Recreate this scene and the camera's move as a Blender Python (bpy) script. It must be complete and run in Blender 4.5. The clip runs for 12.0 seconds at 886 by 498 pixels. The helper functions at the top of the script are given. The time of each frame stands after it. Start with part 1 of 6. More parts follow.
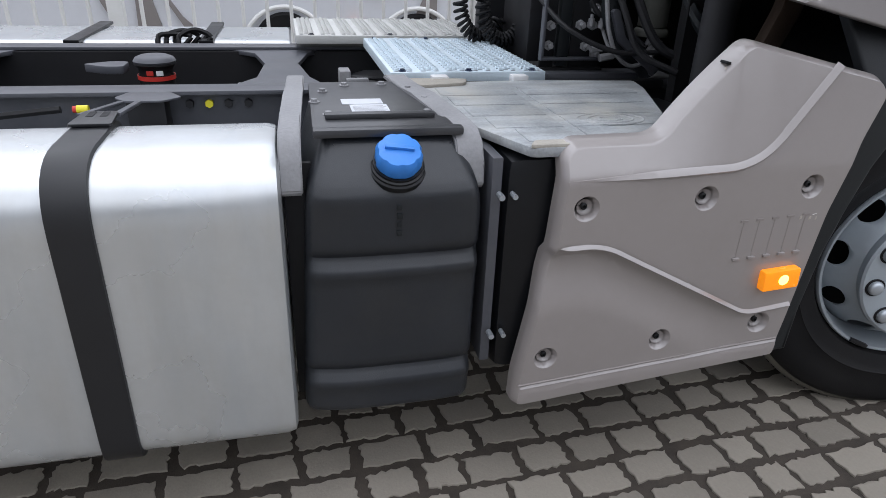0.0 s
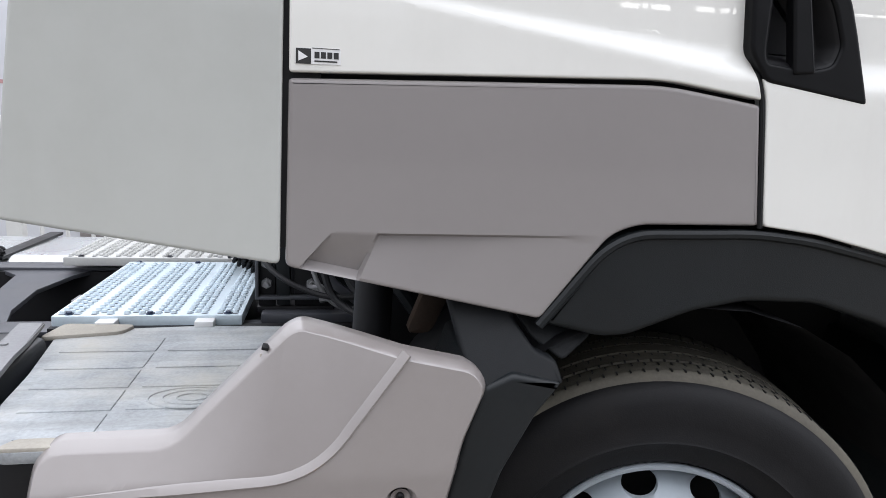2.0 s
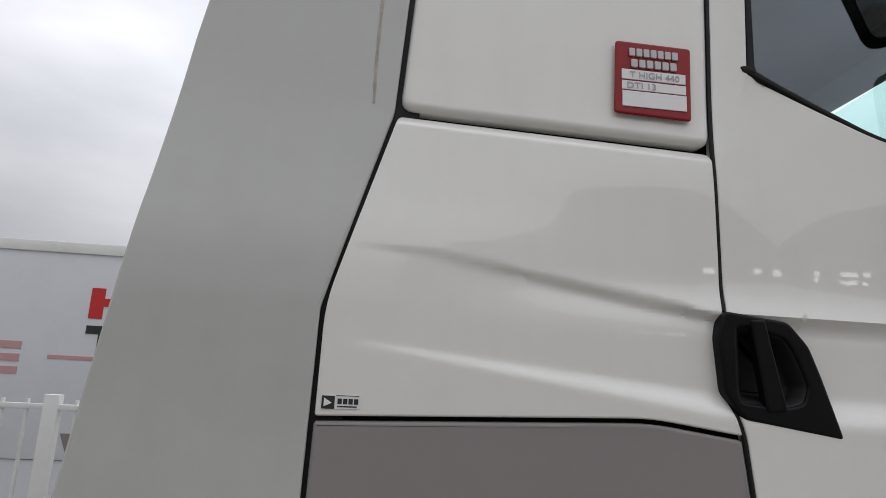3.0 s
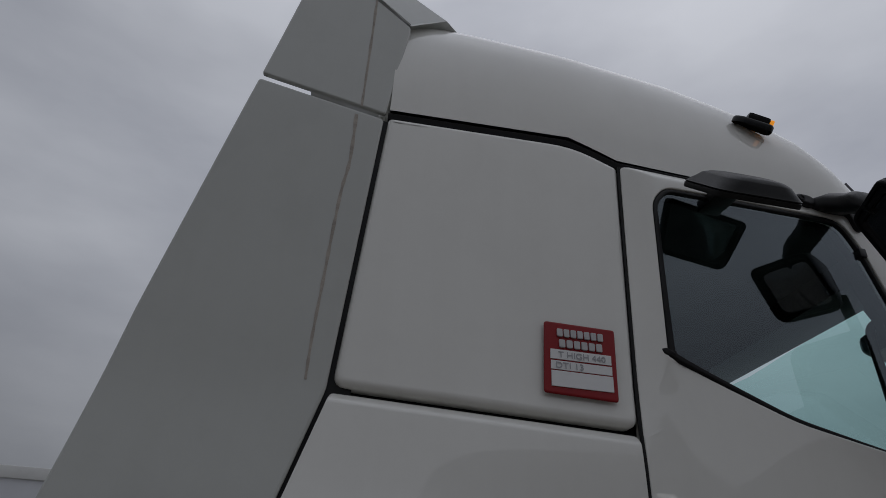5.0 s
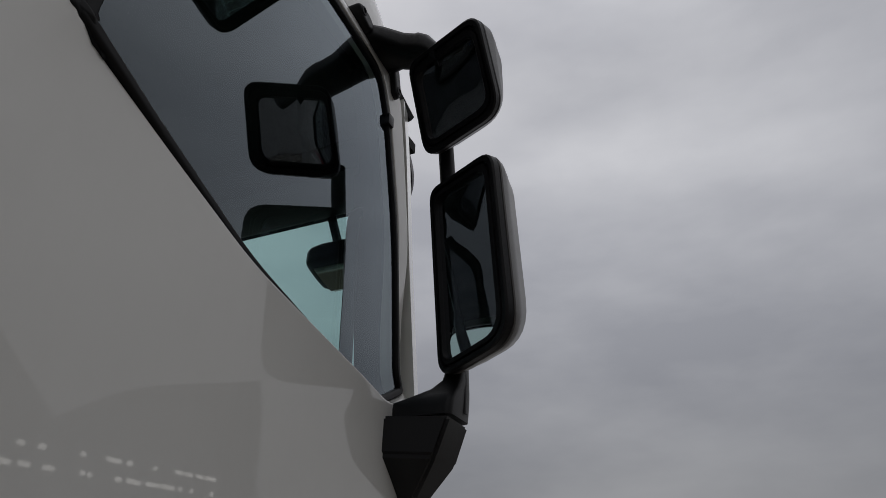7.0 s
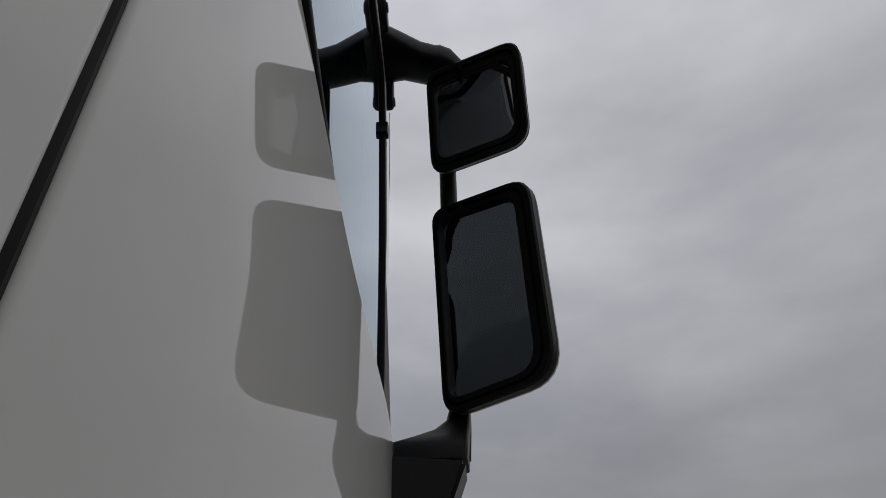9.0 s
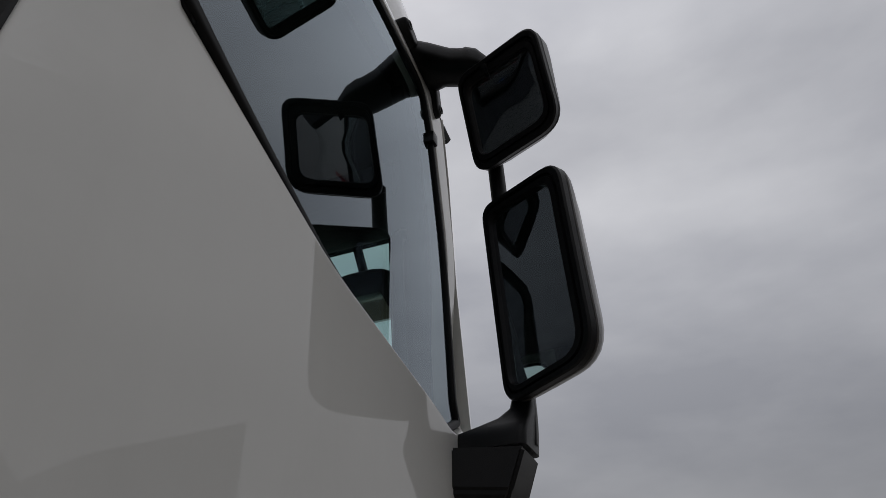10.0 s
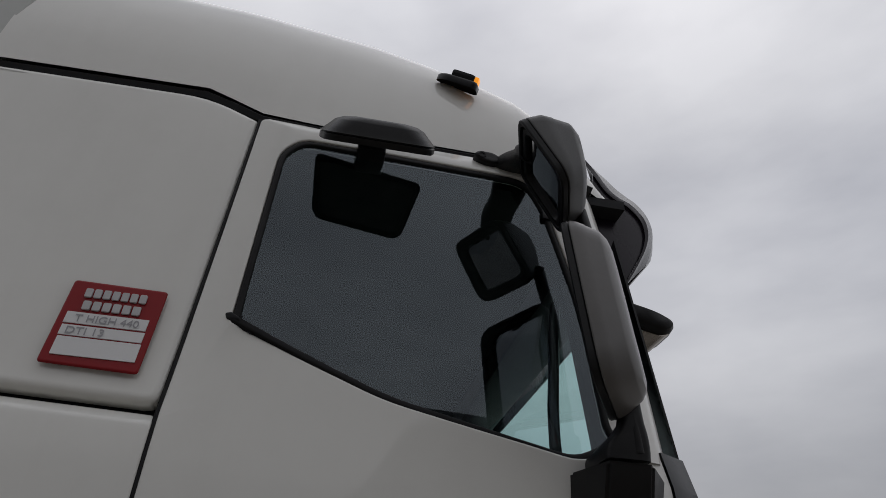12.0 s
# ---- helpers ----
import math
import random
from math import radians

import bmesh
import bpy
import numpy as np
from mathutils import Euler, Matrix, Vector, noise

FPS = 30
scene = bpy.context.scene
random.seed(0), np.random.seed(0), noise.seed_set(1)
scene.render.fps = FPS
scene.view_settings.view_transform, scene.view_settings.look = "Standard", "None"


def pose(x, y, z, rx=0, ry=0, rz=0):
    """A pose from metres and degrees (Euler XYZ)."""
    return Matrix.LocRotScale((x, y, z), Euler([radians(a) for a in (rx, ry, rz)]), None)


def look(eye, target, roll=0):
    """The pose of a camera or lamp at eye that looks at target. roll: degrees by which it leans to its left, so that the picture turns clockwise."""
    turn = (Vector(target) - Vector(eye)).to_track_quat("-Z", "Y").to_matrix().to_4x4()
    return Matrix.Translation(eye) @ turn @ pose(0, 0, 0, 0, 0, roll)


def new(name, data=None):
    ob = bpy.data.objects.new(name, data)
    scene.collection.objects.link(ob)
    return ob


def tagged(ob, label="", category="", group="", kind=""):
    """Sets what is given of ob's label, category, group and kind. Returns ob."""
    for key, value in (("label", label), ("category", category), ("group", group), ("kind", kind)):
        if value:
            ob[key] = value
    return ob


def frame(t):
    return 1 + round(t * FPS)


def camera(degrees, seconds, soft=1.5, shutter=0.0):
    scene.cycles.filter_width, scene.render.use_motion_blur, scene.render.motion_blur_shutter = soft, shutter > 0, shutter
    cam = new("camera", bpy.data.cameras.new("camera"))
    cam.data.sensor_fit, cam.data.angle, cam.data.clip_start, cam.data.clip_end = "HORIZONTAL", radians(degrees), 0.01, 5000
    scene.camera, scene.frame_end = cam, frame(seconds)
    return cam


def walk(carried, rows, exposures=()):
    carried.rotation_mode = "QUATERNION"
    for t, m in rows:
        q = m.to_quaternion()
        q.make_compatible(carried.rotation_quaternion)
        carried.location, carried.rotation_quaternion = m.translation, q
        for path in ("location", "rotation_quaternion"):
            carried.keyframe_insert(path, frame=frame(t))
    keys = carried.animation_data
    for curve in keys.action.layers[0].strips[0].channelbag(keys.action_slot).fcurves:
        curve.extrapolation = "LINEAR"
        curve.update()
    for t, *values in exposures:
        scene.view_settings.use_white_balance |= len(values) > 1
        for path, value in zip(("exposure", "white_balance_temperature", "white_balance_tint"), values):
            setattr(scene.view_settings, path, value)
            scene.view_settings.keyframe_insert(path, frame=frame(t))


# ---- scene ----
cam = camera(69.0, 12.0, soft=0.6)
PATH = [
    (0, (-1.74, -1.167, 1.294), (-1.308, 0.581, 0.423), 2.2),
    (0.5, (-1.387, -1.111, 1.309), (-0.932, 0.623, 0.423), 2.6),
    (1, (-1.049, -1.068, 1.307), (-0.625, 0.658, 0.389), 2.7),
    (1.5, (-0.783, -1.009, 1.375), (-0.402, 0.783, 0.572), 2.5),
    (2, (-0.718, -1.038, 1.465), (-0.37, 0.897, 1.095), 2.5),
    (2.5, (-0.721, -1.152, 1.544), (-0.452, 0.829, 1.545), 2.5),
    (3, (-0.705, -1.195, 1.608), (-0.481, 0.748, 2.025), 2.9),
    (3.2, (-0.699, -1.22, 1.631), (-0.499, 0.671, 2.251), 2.9),
    (4.8, (-0.722, -1.298, 1.736), (-0.467, 0.36, 2.825), 3.6),
    (5, (-0.669, -1.266, 1.748), (-0.384, 0.433, 2.764), 3.6),
    (5.5, (-0.525, -1.139, 1.742), (0.073, 0.533, 2.662), 3.4),
    (6, (-0.396, -0.911, 1.736), (0.641, 0.541, 2.64), 3.1),
    (6.5, (-0.268, -0.653, 1.753), (1.195, 0.344, 2.683), 2.2),
    (7, (-0.123, -0.445, 1.824), (1.457, 0.284, 2.81), 1.4),
    (7.2, (-0.087, -0.375, 1.848), (1.487, 0.251, 2.91), 1.6),
    (8.8, (-0.123, -0.072, 1.87), (1.559, 0.092, 2.937), 0.1),
    (9, (-0.092, -0.039, 1.825), (1.541, 0.079, 2.972), -0.8),
    (9.5, (-0.105, -0.082, 1.831), (1.525, 0.124, 2.971), -1.1),
    (10, (-0.085, -0.268, 1.81), (1.44, 0.369, 2.936), -0.1),
    (10.5, (-0.036, -0.516, 1.76), (1.161, 0.609, 2.9), 0.7),
    (11, (0.014, -0.779, 1.73), (0.838, 0.62, 2.898), 1.5),
    (11.5, (0.143, -1.02, 1.758), (0.613, 0.554, 2.899), 2.2),
    (12, (0.348, -1.139, 1.759), (0.638, 0.492, 2.879), 2.6),
]

EXPOSURE = [(0, 0.64, 6150, 10), (0.5, 0.92, 6350, 10), (1.0, 1.02, 6400, 10), (1.5, 1.10, 6350, 10), (2.0, 0.99, 6300, 10), (2.5, 0.50, 6450, 10), (3.0, 0.03, 6500, 10),
            (4.8, -1.46, 6100, 10), (5.0, -1.43, 6200, 10), (5.5, -0.9, 6500, 10), (6.0, -0.82, 6550, 10), (6.5, -0.95, 6500, 10), (7.0, -1.25, 6500, 10),
            (9.0, -1.22, 6500, 10), (9.5, -1.27, 6500, 10), (10.0, -1.22, 6500, 10), (10.5, -1.22, 6500, 10), (11.0, -1.03, 6500, 10), (12, -1.0, 6500, 10)]
walk(cam, [(t, look(eye, target, roll)) for t, eye, target, roll in PATH], EXPOSURE)

# ---- sky and light: a dull, evenly clouded day ----
world = bpy.data.worlds.new("overcast")
scene.world = world
world.use_nodes = True
wn, wl = world.node_tree.nodes, world.node_tree.links
wn.clear()
w_out = wn.new("ShaderNodeOutputWorld")
w_bg = wn.new("ShaderNodeBackground")
w_sky = wn.new("ShaderNodeTexSky")
w_sky.sky_type, w_sky.sun_disc = "NISHITA", False
w_sky.sun_elevation, w_sky.sun_rotation = radians(64), radians(40)
w_co = wn.new("ShaderNodeTexCoord")
w_map = wn.new("ShaderNodeMapping")
w_map.inputs["Scale"].default_value = (1.0, 1.0, 2.6)
w_noise = wn.new("ShaderNodeTexNoise")
w_noise.inputs["Scale"].default_value = 1.7
w_noise.inputs["Detail"].default_value = 6
w_noise.inputs["Roughness"].default_value = 0.5
w_ramp = wn.new("ShaderNodeValToRGB")
w_ramp.color_ramp.elements[0].position, w_ramp.color_ramp.elements[0].color = 0.34, (5.2, 5.25, 5.65, 1)
w_ramp.color_ramp.elements[1].position, w_ramp.color_ramp.elements[1].color = 0.68, (8.5, 8.5, 8.8, 1)
w_mix = wn.new("ShaderNodeMix")
w_mix.data_type = "RGBA"
w_mix.inputs["Factor"].default_value = 0.9
wl.new(w_co.outputs["Generated"], w_map.inputs["Vector"])
wl.new(w_map.outputs["Vector"], w_noise.inputs["Vector"])
wl.new(w_noise.outputs["Fac"], w_ramp.inputs["Fac"])
wl.new(w_sky.outputs["Color"], w_mix.inputs["A"])
wl.new(w_ramp.outputs["Color"], w_mix.inputs["B"])
w_sep = wn.new("ShaderNodeSeparateXYZ")
wl.new(w_co.outputs["Generated"], w_sep.inputs["Vector"])
w_side = wn.new("ShaderNodeMapRange")
w_side.inputs["From Min"].default_value, w_side.inputs["From Max"].default_value = -1.0, 1.0
w_side.inputs["To Min"].default_value, w_side.inputs["To Max"].default_value = 0.64, 1.14
w_dot = wn.new("ShaderNodeVectorMath")
w_dot.operation = "DOT_PRODUCT"
w_dot.inputs[1].default_value = (0.88, 0.47, 0.0)
wl.new(w_co.outputs["Generated"], w_dot.inputs[0])
wl.new(w_dot.outputs["Value"], w_side.inputs["Value"])
w_up = wn.new("ShaderNodeMapRange")
w_up.inputs["From Min"].default_value, w_up.inputs["From Max"].default_value = 0.66, 1.0
w_up.inputs["To Min"].default_value, w_up.inputs["To Max"].default_value = 0.95, 1.6
w_up.interpolation_type = "SMOOTHSTEP"
wl.new(w_sep.outputs["Z"], w_up.inputs["Value"])
w_low = wn.new("ShaderNodeMapRange")
w_low.inputs["From Min"].default_value, w_low.inputs["From Max"].default_value = 0.0, 0.6
w_low.inputs["To Min"].default_value, w_low.inputs["To Max"].default_value = 0.45, 1.12
w_low.interpolation_type = "SMOOTHSTEP"
wl.new(w_sep.outputs["Z"], w_low.inputs["Value"])
w_rise = wn.new("ShaderNodeMath")
w_rise.operation = "MULTIPLY"
wl.new(w_up.outputs["Result"], w_rise.inputs[0])
wl.new(w_low.outputs["Result"], w_rise.inputs[1])
w_dir = wn.new("ShaderNodeMath")
w_dir.operation = "MULTIPLY"
wl.new(w_side.outputs["Result"], w_dir.inputs[0])
wl.new(w_rise.outputs["Value"], w_dir.inputs[1])
w_mul = wn.new("ShaderNodeMix")
w_mul.data_type, w_mul.blend_type = "RGBA", "MULTIPLY"
w_mul.inputs["Factor"].default_value = 1.0
wl.new(w_mix.outputs["Result"], w_mul.inputs["A"])
wl.new(w_dir.outputs["Value"], w_mul.inputs["B"])
wl.new(w_mul.outputs["Result"], w_bg.inputs["Color"])
w_bg.inputs["Strength"].default_value = 0.15
wl.new(w_bg.outputs["Background"], w_out.inputs["Surface"])

sun = new("sun", bpy.data.lights.new("sun", "SUN"))
sun.data.energy, sun.data.angle, sun.data.color = 0.56, radians(160), (1.0, 0.97, 0.93)
sun.matrix_basis = look((3, 1.5, 16), (0, 0, 0))


# ---- materials ----
def mat(name, color, rough=0.5, metal=0.0, vary=0.12, scale=6.0, bump=0.0, bump_scale=200.0, coat=0.0, dirt=0.0,
        dirt_color=(0.12, 0.1, 0.08), emit=0.0, per_object=0.0, island=False, spec=0.5, coat_rough=0.02):
    m = bpy.data.materials.new(name)
    m.use_nodes = True
    n, l = m.node_tree.nodes, m.node_tree.links
    b = n["Principled BSDF"]
    co = n.new("ShaderNodeTexCoord")
    big = n.new("ShaderNodeTexNoise")
    big.inputs["Scale"].default_value, big.inputs["Detail"].default_value = scale, 5
    l.new(co.outputs["Object"], big.inputs["Vector"])
    fine = n.new("ShaderNodeTexNoise")
    fine.inputs["Scale"].default_value, fine.inputs["Detail"].default_value = scale * 14, 4
    l.new(co.outputs["Object"], fine.inputs["Vector"])
    both = n.new("ShaderNodeMath")
    both.operation = "MULTIPLY_ADD"
    both.inputs[1].default_value = 0.45
    l.new(fine.outputs["Fac"], both.inputs[0])
    l.new(big.outputs["Fac"], both.inputs[2])
    src = both.outputs[0]
    if per_object or island:
        add = n.new("ShaderNodeMath")
        add.operation = "MULTIPLY_ADD"
        add.inputs[1].default_value = per_object or 0.5
        if island:
            l.new(n.new("ShaderNodeNewGeometry").outputs["Random Per Island"], add.inputs[0])
        else:
            l.new(n.new("ShaderNodeObjectInfo").outputs["Random"], add.inputs[0])
        l.new(src, add.inputs[2])
        src = add.outputs[0]
    ramp = n.new("ShaderNodeMapRange")
    ramp.inputs["From Min"].default_value, ramp.inputs["From Max"].default_value = 0.35, 1.1 + (per_object or (0.5 if island else 0))
    ramp.inputs["To Min"].default_value, ramp.inputs["To Max"].default_value = 1 - vary, 1 + vary
    l.new(src, ramp.inputs["Value"])
    col = n.new("ShaderNodeMix")
    col.data_type, col.blend_type = "RGBA", "MULTIPLY"
    col.inputs["Factor"].default_value = 1.0
    col.inputs["A"].default_value = (*color, 1)
    l.new(ramp.outputs["Result"], col.inputs["B"])
    out = col.outputs["Result"]
    if dirt:
        dn = n.new("ShaderNodeTexNoise")
        dn.inputs["Scale"].default_value, dn.inputs["Detail"].default_value, dn.inputs["Roughness"].default_value = 4.5, 9, 0.68
        l.new(co.outputs["Object"], dn.inputs["Vector"])
        dr = n.new("ShaderNodeMapRange")
        dr.inputs["From Min"].default_value, dr.inputs["From Max"].default_value = 0.46, 0.74
        dr.inputs["To Max"].default_value = dirt
        l.new(dn.outputs["Fac"], dr.inputs["Value"])
        dm = n.new("ShaderNodeMix")
        dm.data_type = "RGBA"
        l.new(dr.outputs["Result"], dm.inputs["Factor"])
        l.new(out, dm.inputs["A"])
        dm.inputs["B"].default_value = (*dirt_color, 1)
        out = dm.outputs["Result"]
    l.new(out, b.inputs["Base Color"])
    rr = n.new("ShaderNodeMapRange")
    rr.inputs["From Min"].default_value, rr.inputs["From Max"].default_value = 0.3, 0.75
    rr.inputs["To Min"].default_value, rr.inputs["To Max"].default_value = max(0.02, rough * 0.85), min(1, rough * 1.15)
    l.new(big.outputs["Fac"], rr.inputs["Value"])
    l.new(rr.outputs["Result"], b.inputs["Roughness"])
    b.inputs["Metallic"].default_value = metal
    b.inputs["Specular IOR Level"].default_value = spec
    if coat:
        b.inputs["Coat Weight"].default_value, b.inputs["Coat Roughness"].default_value = coat, coat_rough
    if emit:
        l.new(out, b.inputs["Emission Color"])
        b.inputs["Emission Strength"].default_value = emit
    if bump:
        bn = n.new("ShaderNodeTexNoise")
        bn.inputs["Scale"].default_value, bn.inputs["Detail"].default_value = bump_scale, 3
        l.new(co.outputs["Object"], bn.inputs["Vector"])
        bp = n.new("ShaderNodeBump")
        bp.inputs["Strength"].default_value, bp.inputs["Distance"].default_value = bump, 0.002
        l.new(bn.outputs["Fac"], bp.inputs["Height"])
        l.new(bp.outputs["Normal"], b.inputs["Normal"])
    return m


def streak(m, scale, amount, color):
    """Add long upright stains or tinted streaks to a material."""
    n, l = m.node_tree.nodes, m.node_tree.links
    b = n["Principled BSDF"]
    src = b.inputs["Base Color"].links[0].from_socket
    co = n.new("ShaderNodeTexCoord")
    mp = n.new("ShaderNodeMapping")
    mp.inputs["Scale"].default_value = scale
    l.new(co.outputs["Object"], mp.inputs["Vector"])
    no = n.new("ShaderNodeTexNoise")
    no.inputs["Scale"].default_value, no.inputs["Detail"].default_value, no.inputs["Roughness"].default_value = 1.0, 8, 0.62
    l.new(mp.outputs["Vector"], no.inputs["Vector"])
    mr = n.new("ShaderNodeMapRange")
    mr.inputs["From Min"].default_value, mr.inputs["From Max"].default_value, mr.inputs["To Max"].default_value = 0.45, 0.75, amount
    l.new(no.outputs["Fac"], mr.inputs["Value"])
    mx = n.new("ShaderNodeMix")
    mx.data_type = "RGBA"
    mx.inputs["B"].default_value = (*color, 1)
    l.new(mr.outputs["Result"], mx.inputs["Factor"])
    l.new(src, mx.inputs["A"])
    l.new(mx.outputs["Result"], b.inputs["Base Color"])
    return m


def glass(name, tint, rough=0.0):
    """Thin automotive glass: clear with a tint, and a sharp reflection."""
    m = bpy.data.materials.new(name)
    m.use_nodes = True
    n, l = m.node_tree.nodes, m.node_tree.links
    n.clear()
    out = n.new("ShaderNodeOutputMaterial")
    mix = n.new("ShaderNodeMixShader")
    tr = n.new("ShaderNodeBsdfTransparent")
    tr.inputs["Color"].default_value = (*tint, 1)
    gl = n.new("ShaderNodeBsdfGlossy")
    gl.inputs["Roughness"].default_value = rough
    gl.inputs["Color"].default_value = (0.82, 0.92, 1.0, 1)
    lw = n.new("ShaderNodeLayerWeight")
    lw.inputs["Blend"].default_value = 0.5
    pw = n.new("ShaderNodeMath")
    pw.operation = "POWER"
    pw.inputs[1].default_value = 3.6
    l.new(lw.outputs["Facing"], pw.inputs[0])
    fr = n.new("ShaderNodeMath")
    fr.operation = "MULTIPLY_ADD"
    fr.inputs[1].default_value, fr.inputs[2].default_value = 0.912, 0.088
    l.new(pw.outputs["Value"], fr.inputs[0])
    l.new(fr.outputs["Value"], mix.inputs["Fac"])
    l.new(tr.outputs["BSDF"], mix.inputs[1])
    l.new(gl.outputs["BSDF"], mix.inputs[2])
    l.new(mix.outputs["Shader"], out.inputs["Surface"])
    return m


WHITE = mat("white_paint", (0.77, 0.765, 0.728), 0.5, vary=0.02, scale=1.2, coat=1.0, dirt=0.045, spec=0.1)
# white paint made greyer: the fairing's shade is put into the colour
FAIRING = mat("shade_greyed_white_paint", (0.475, 0.485, 0.462), 0.5, vary=0.03, scale=1.2, coat=0.8, dirt=0.08, spec=0.1)
streak(WHITE, (14, 14, 1.2), 0.04, (0.40, 0.36, 0.30))
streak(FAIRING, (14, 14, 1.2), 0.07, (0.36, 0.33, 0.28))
STREAK = mat("brown_dirt_streak", (0.37, 0.335, 0.295), 0.8, vary=0.45, scale=30)
TAUPE = mat("taupe_paint", (0.262, 0.237, 0.228), 0.34, vary=0.05, scale=3, bump=0.05, bump_scale=900, dirt=0.07, coat=1.0, coat_rough=0.24, spec=0.7)
# darker taupe: the shade in the skirt's grooves, put into the colour
DARK_TAUPE = mat("groove_shade_taupe", (0.235, 0.21, 0.20), 0.5, vary=0.05)
TAUPE_GLOSS = mat("taupe_gloss_paint", (0.250, 0.232, 0.228), 0.45, vary=0.03, scale=2, coat=0.8, bump=0.02, bump_scale=700, spec=0.3)
DARK = mat("dark_grey_plastic", (0.011, 0.0135, 0.0155), 0.45, vary=0.2, scale=5, bump=0.15, bump_scale=700, dirt=0.08, dirt_color=(0.05, 0.047, 0.044), spec=0.35)
BLACK = mat("black_plastic", (0.007, 0.0075, 0.009), 0.34, vary=0.25, scale=8, bump=0.1, bump_scale=800, spec=0.32)
HANDLE_BLACK = mat("door_handle_plastic", (0.005, 0.0052, 0.006), 0.38, vary=0.2, scale=8, bump=0.1, bump_scale=800, spec=0.14)
MIRROR_SHELL = mat("mirror_shell_plastic", (0.0065, 0.0065, 0.0075), 0.42, vary=0.15, scale=8, bump=0.2, bump_scale=900, spec=0.3)
ARCH_PLASTIC = mat("matt_arch_plastic", (0.010, 0.012, 0.0135), 0.5, vary=0.2, scale=5, bump=0.2, bump_scale=500, dirt=0.12, dirt_color=(0.028, 0.026, 0.024), spec=0.28)
MAIN_COVER = mat("grey_mirror_cover_plastic", (0.112, 0.107, 0.104), 0.32, vary=0.12, scale=6, bump=0.15, bump_scale=900, dirt=0.2, dirt_color=(0.08, 0.075, 0.07))
WIDE_COVER = mat("dark_mirror_cover_plastic", (0.027, 0.026, 0.026), 0.36, vary=0.12, scale=6, bump=0.15, bump_scale=900)
RUBBER = mat("black_rubber", (0.006, 0.006, 0.007), 0.6, vary=0.2, scale=10, spec=0.3)
TYRE = mat("tyre_rubber", (0.009, 0.009, 0.010), 0.6, vary=0.25, scale=9, bump=0.25, bump_scale=300, dirt=0.3, dirt_color=(0.024, 0.021, 0.018), spec=0.2)
TREAD = mat("worn_tread", (0.06, 0.055, 0.043), 0.85, vary=0.35, scale=14, bump=0.5, bump_scale=160, dirt=0.4, dirt_color=(0.20, 0.175, 0.135))
RIM = mat("silver_wheel_paint", (0.37, 0.41, 0.445), 0.45, metal=0.3, vary=0.06, scale=5, dirt=0.10, dirt_color=(0.16, 0.14, 0.12))
NUT = mat("bright_nut_steel", (0.42, 0.45, 0.48), 0.32, metal=0.55, vary=0.08, scale=30)
ALU = mat("brushed_aluminium", (0.62, 0.64, 0.65), 0.28, metal=0.66, vary=0.05, scale=3, bump=0.04, bump_scale=60, dirt=0.18, dirt_color=(0.46, 0.43, 0.36))
streak(ALU, (9, 9, 1.6), 0.25, (0.40, 0.38, 0.33))
# blue-grey upright streaks over the aluminium
streak(ALU, (6, 6, 1.6), 0.40, (0.44, 0.50, 0.56))
FRAME = mat("chassis_grey_paint", (0.070, 0.073, 0.085), 0.42, vary=0.15, scale=5, dirt=0.2, dirt_color=(0.16, 0.15, 0.14))
FRAME_DARK = mat("chassis_black", (0.009, 0.009, 0.011), 0.55, vary=0.3, scale=7, dirt=0.2, dirt_color=(0.03, 0.027, 0.024), spec=0.4)
GALV = mat("bluish_galvanised_steel", (0.66, 0.76, 0.83), 0.45, metal=0.2, vary=0.12, scale=9, dirt=0.08)
GALV_GREY = mat("grey_galvanised_steel", (0.60, 0.60, 0.58), 0.5, metal=0.2, vary=0.12, scale=9, dirt=0.1)
# flat dark colour that stands for the shade in the punched holes
GALV_SHADE = mat("painted_hole_shade", (0.10, 0.11, 0.125), 0.6, vary=0.2, scale=20)
BOLT_BLUE = mat("blue_black_bolt", (0.02, 0.035, 0.075), 0.45, vary=0.2, scale=30)
CAST = mat("dusty_cast_metal", (0.27, 0.27, 0.28), 0.6, vary=0.3, scale=9, bump=0.4, bump_scale=160, dirt=0.4, dirt_color=(0.17, 0.165, 0.155))
DUSTY = mat("dusty_grey_tread_plate", (0.36, 0.38, 0.395), 0.55, vary=0.5, scale=9, bump=0.8, bump_scale=70, dirt=0.75, dirt_color=(0.40, 0.37, 0.31))
streak(DUSTY, (3.5, 26, 3), 0.55, (0.17, 0.168, 0.16))
SHOULDER = mat("dusty_tyre_shoulder", (0.095, 0.087, 0.07), 0.85, vary=0.35, scale=10, bump=0.4, bump_scale=150, dirt=0.5, dirt_color=(0.09, 0.08, 0.065))
DUST_BEIGE = mat("beige_dust", (0.37, 0.345, 0.30), 0.85, vary=0.25, scale=12, bump=0.4, bump_scale=150, dirt=0.4, dirt_color=(0.30, 0.28, 0.25))
STRAP = mat("dark_grey_strap_paint", (0.011, 0.0115, 0.0135), 0.42, vary=0.2, scale=6, dirt=0.1, dirt_color=(0.04, 0.039, 0.037))
COVER = mat("dusty_dark_cover_paint", (0.036, 0.037, 0.041), 0.36, vary=0.25, scale=8, dirt=0.3, dirt_color=(0.085, 0.083, 0.08))
SHELF = mat("dull_mudguard_plastic", (0.0085, 0.0098, 0.0115), 0.6, vary=0.25, scale=5, bump=0.2, bump_scale=500, dirt=0.15, dirt_color=(0.022, 0.021, 0.019), spec=0.22)
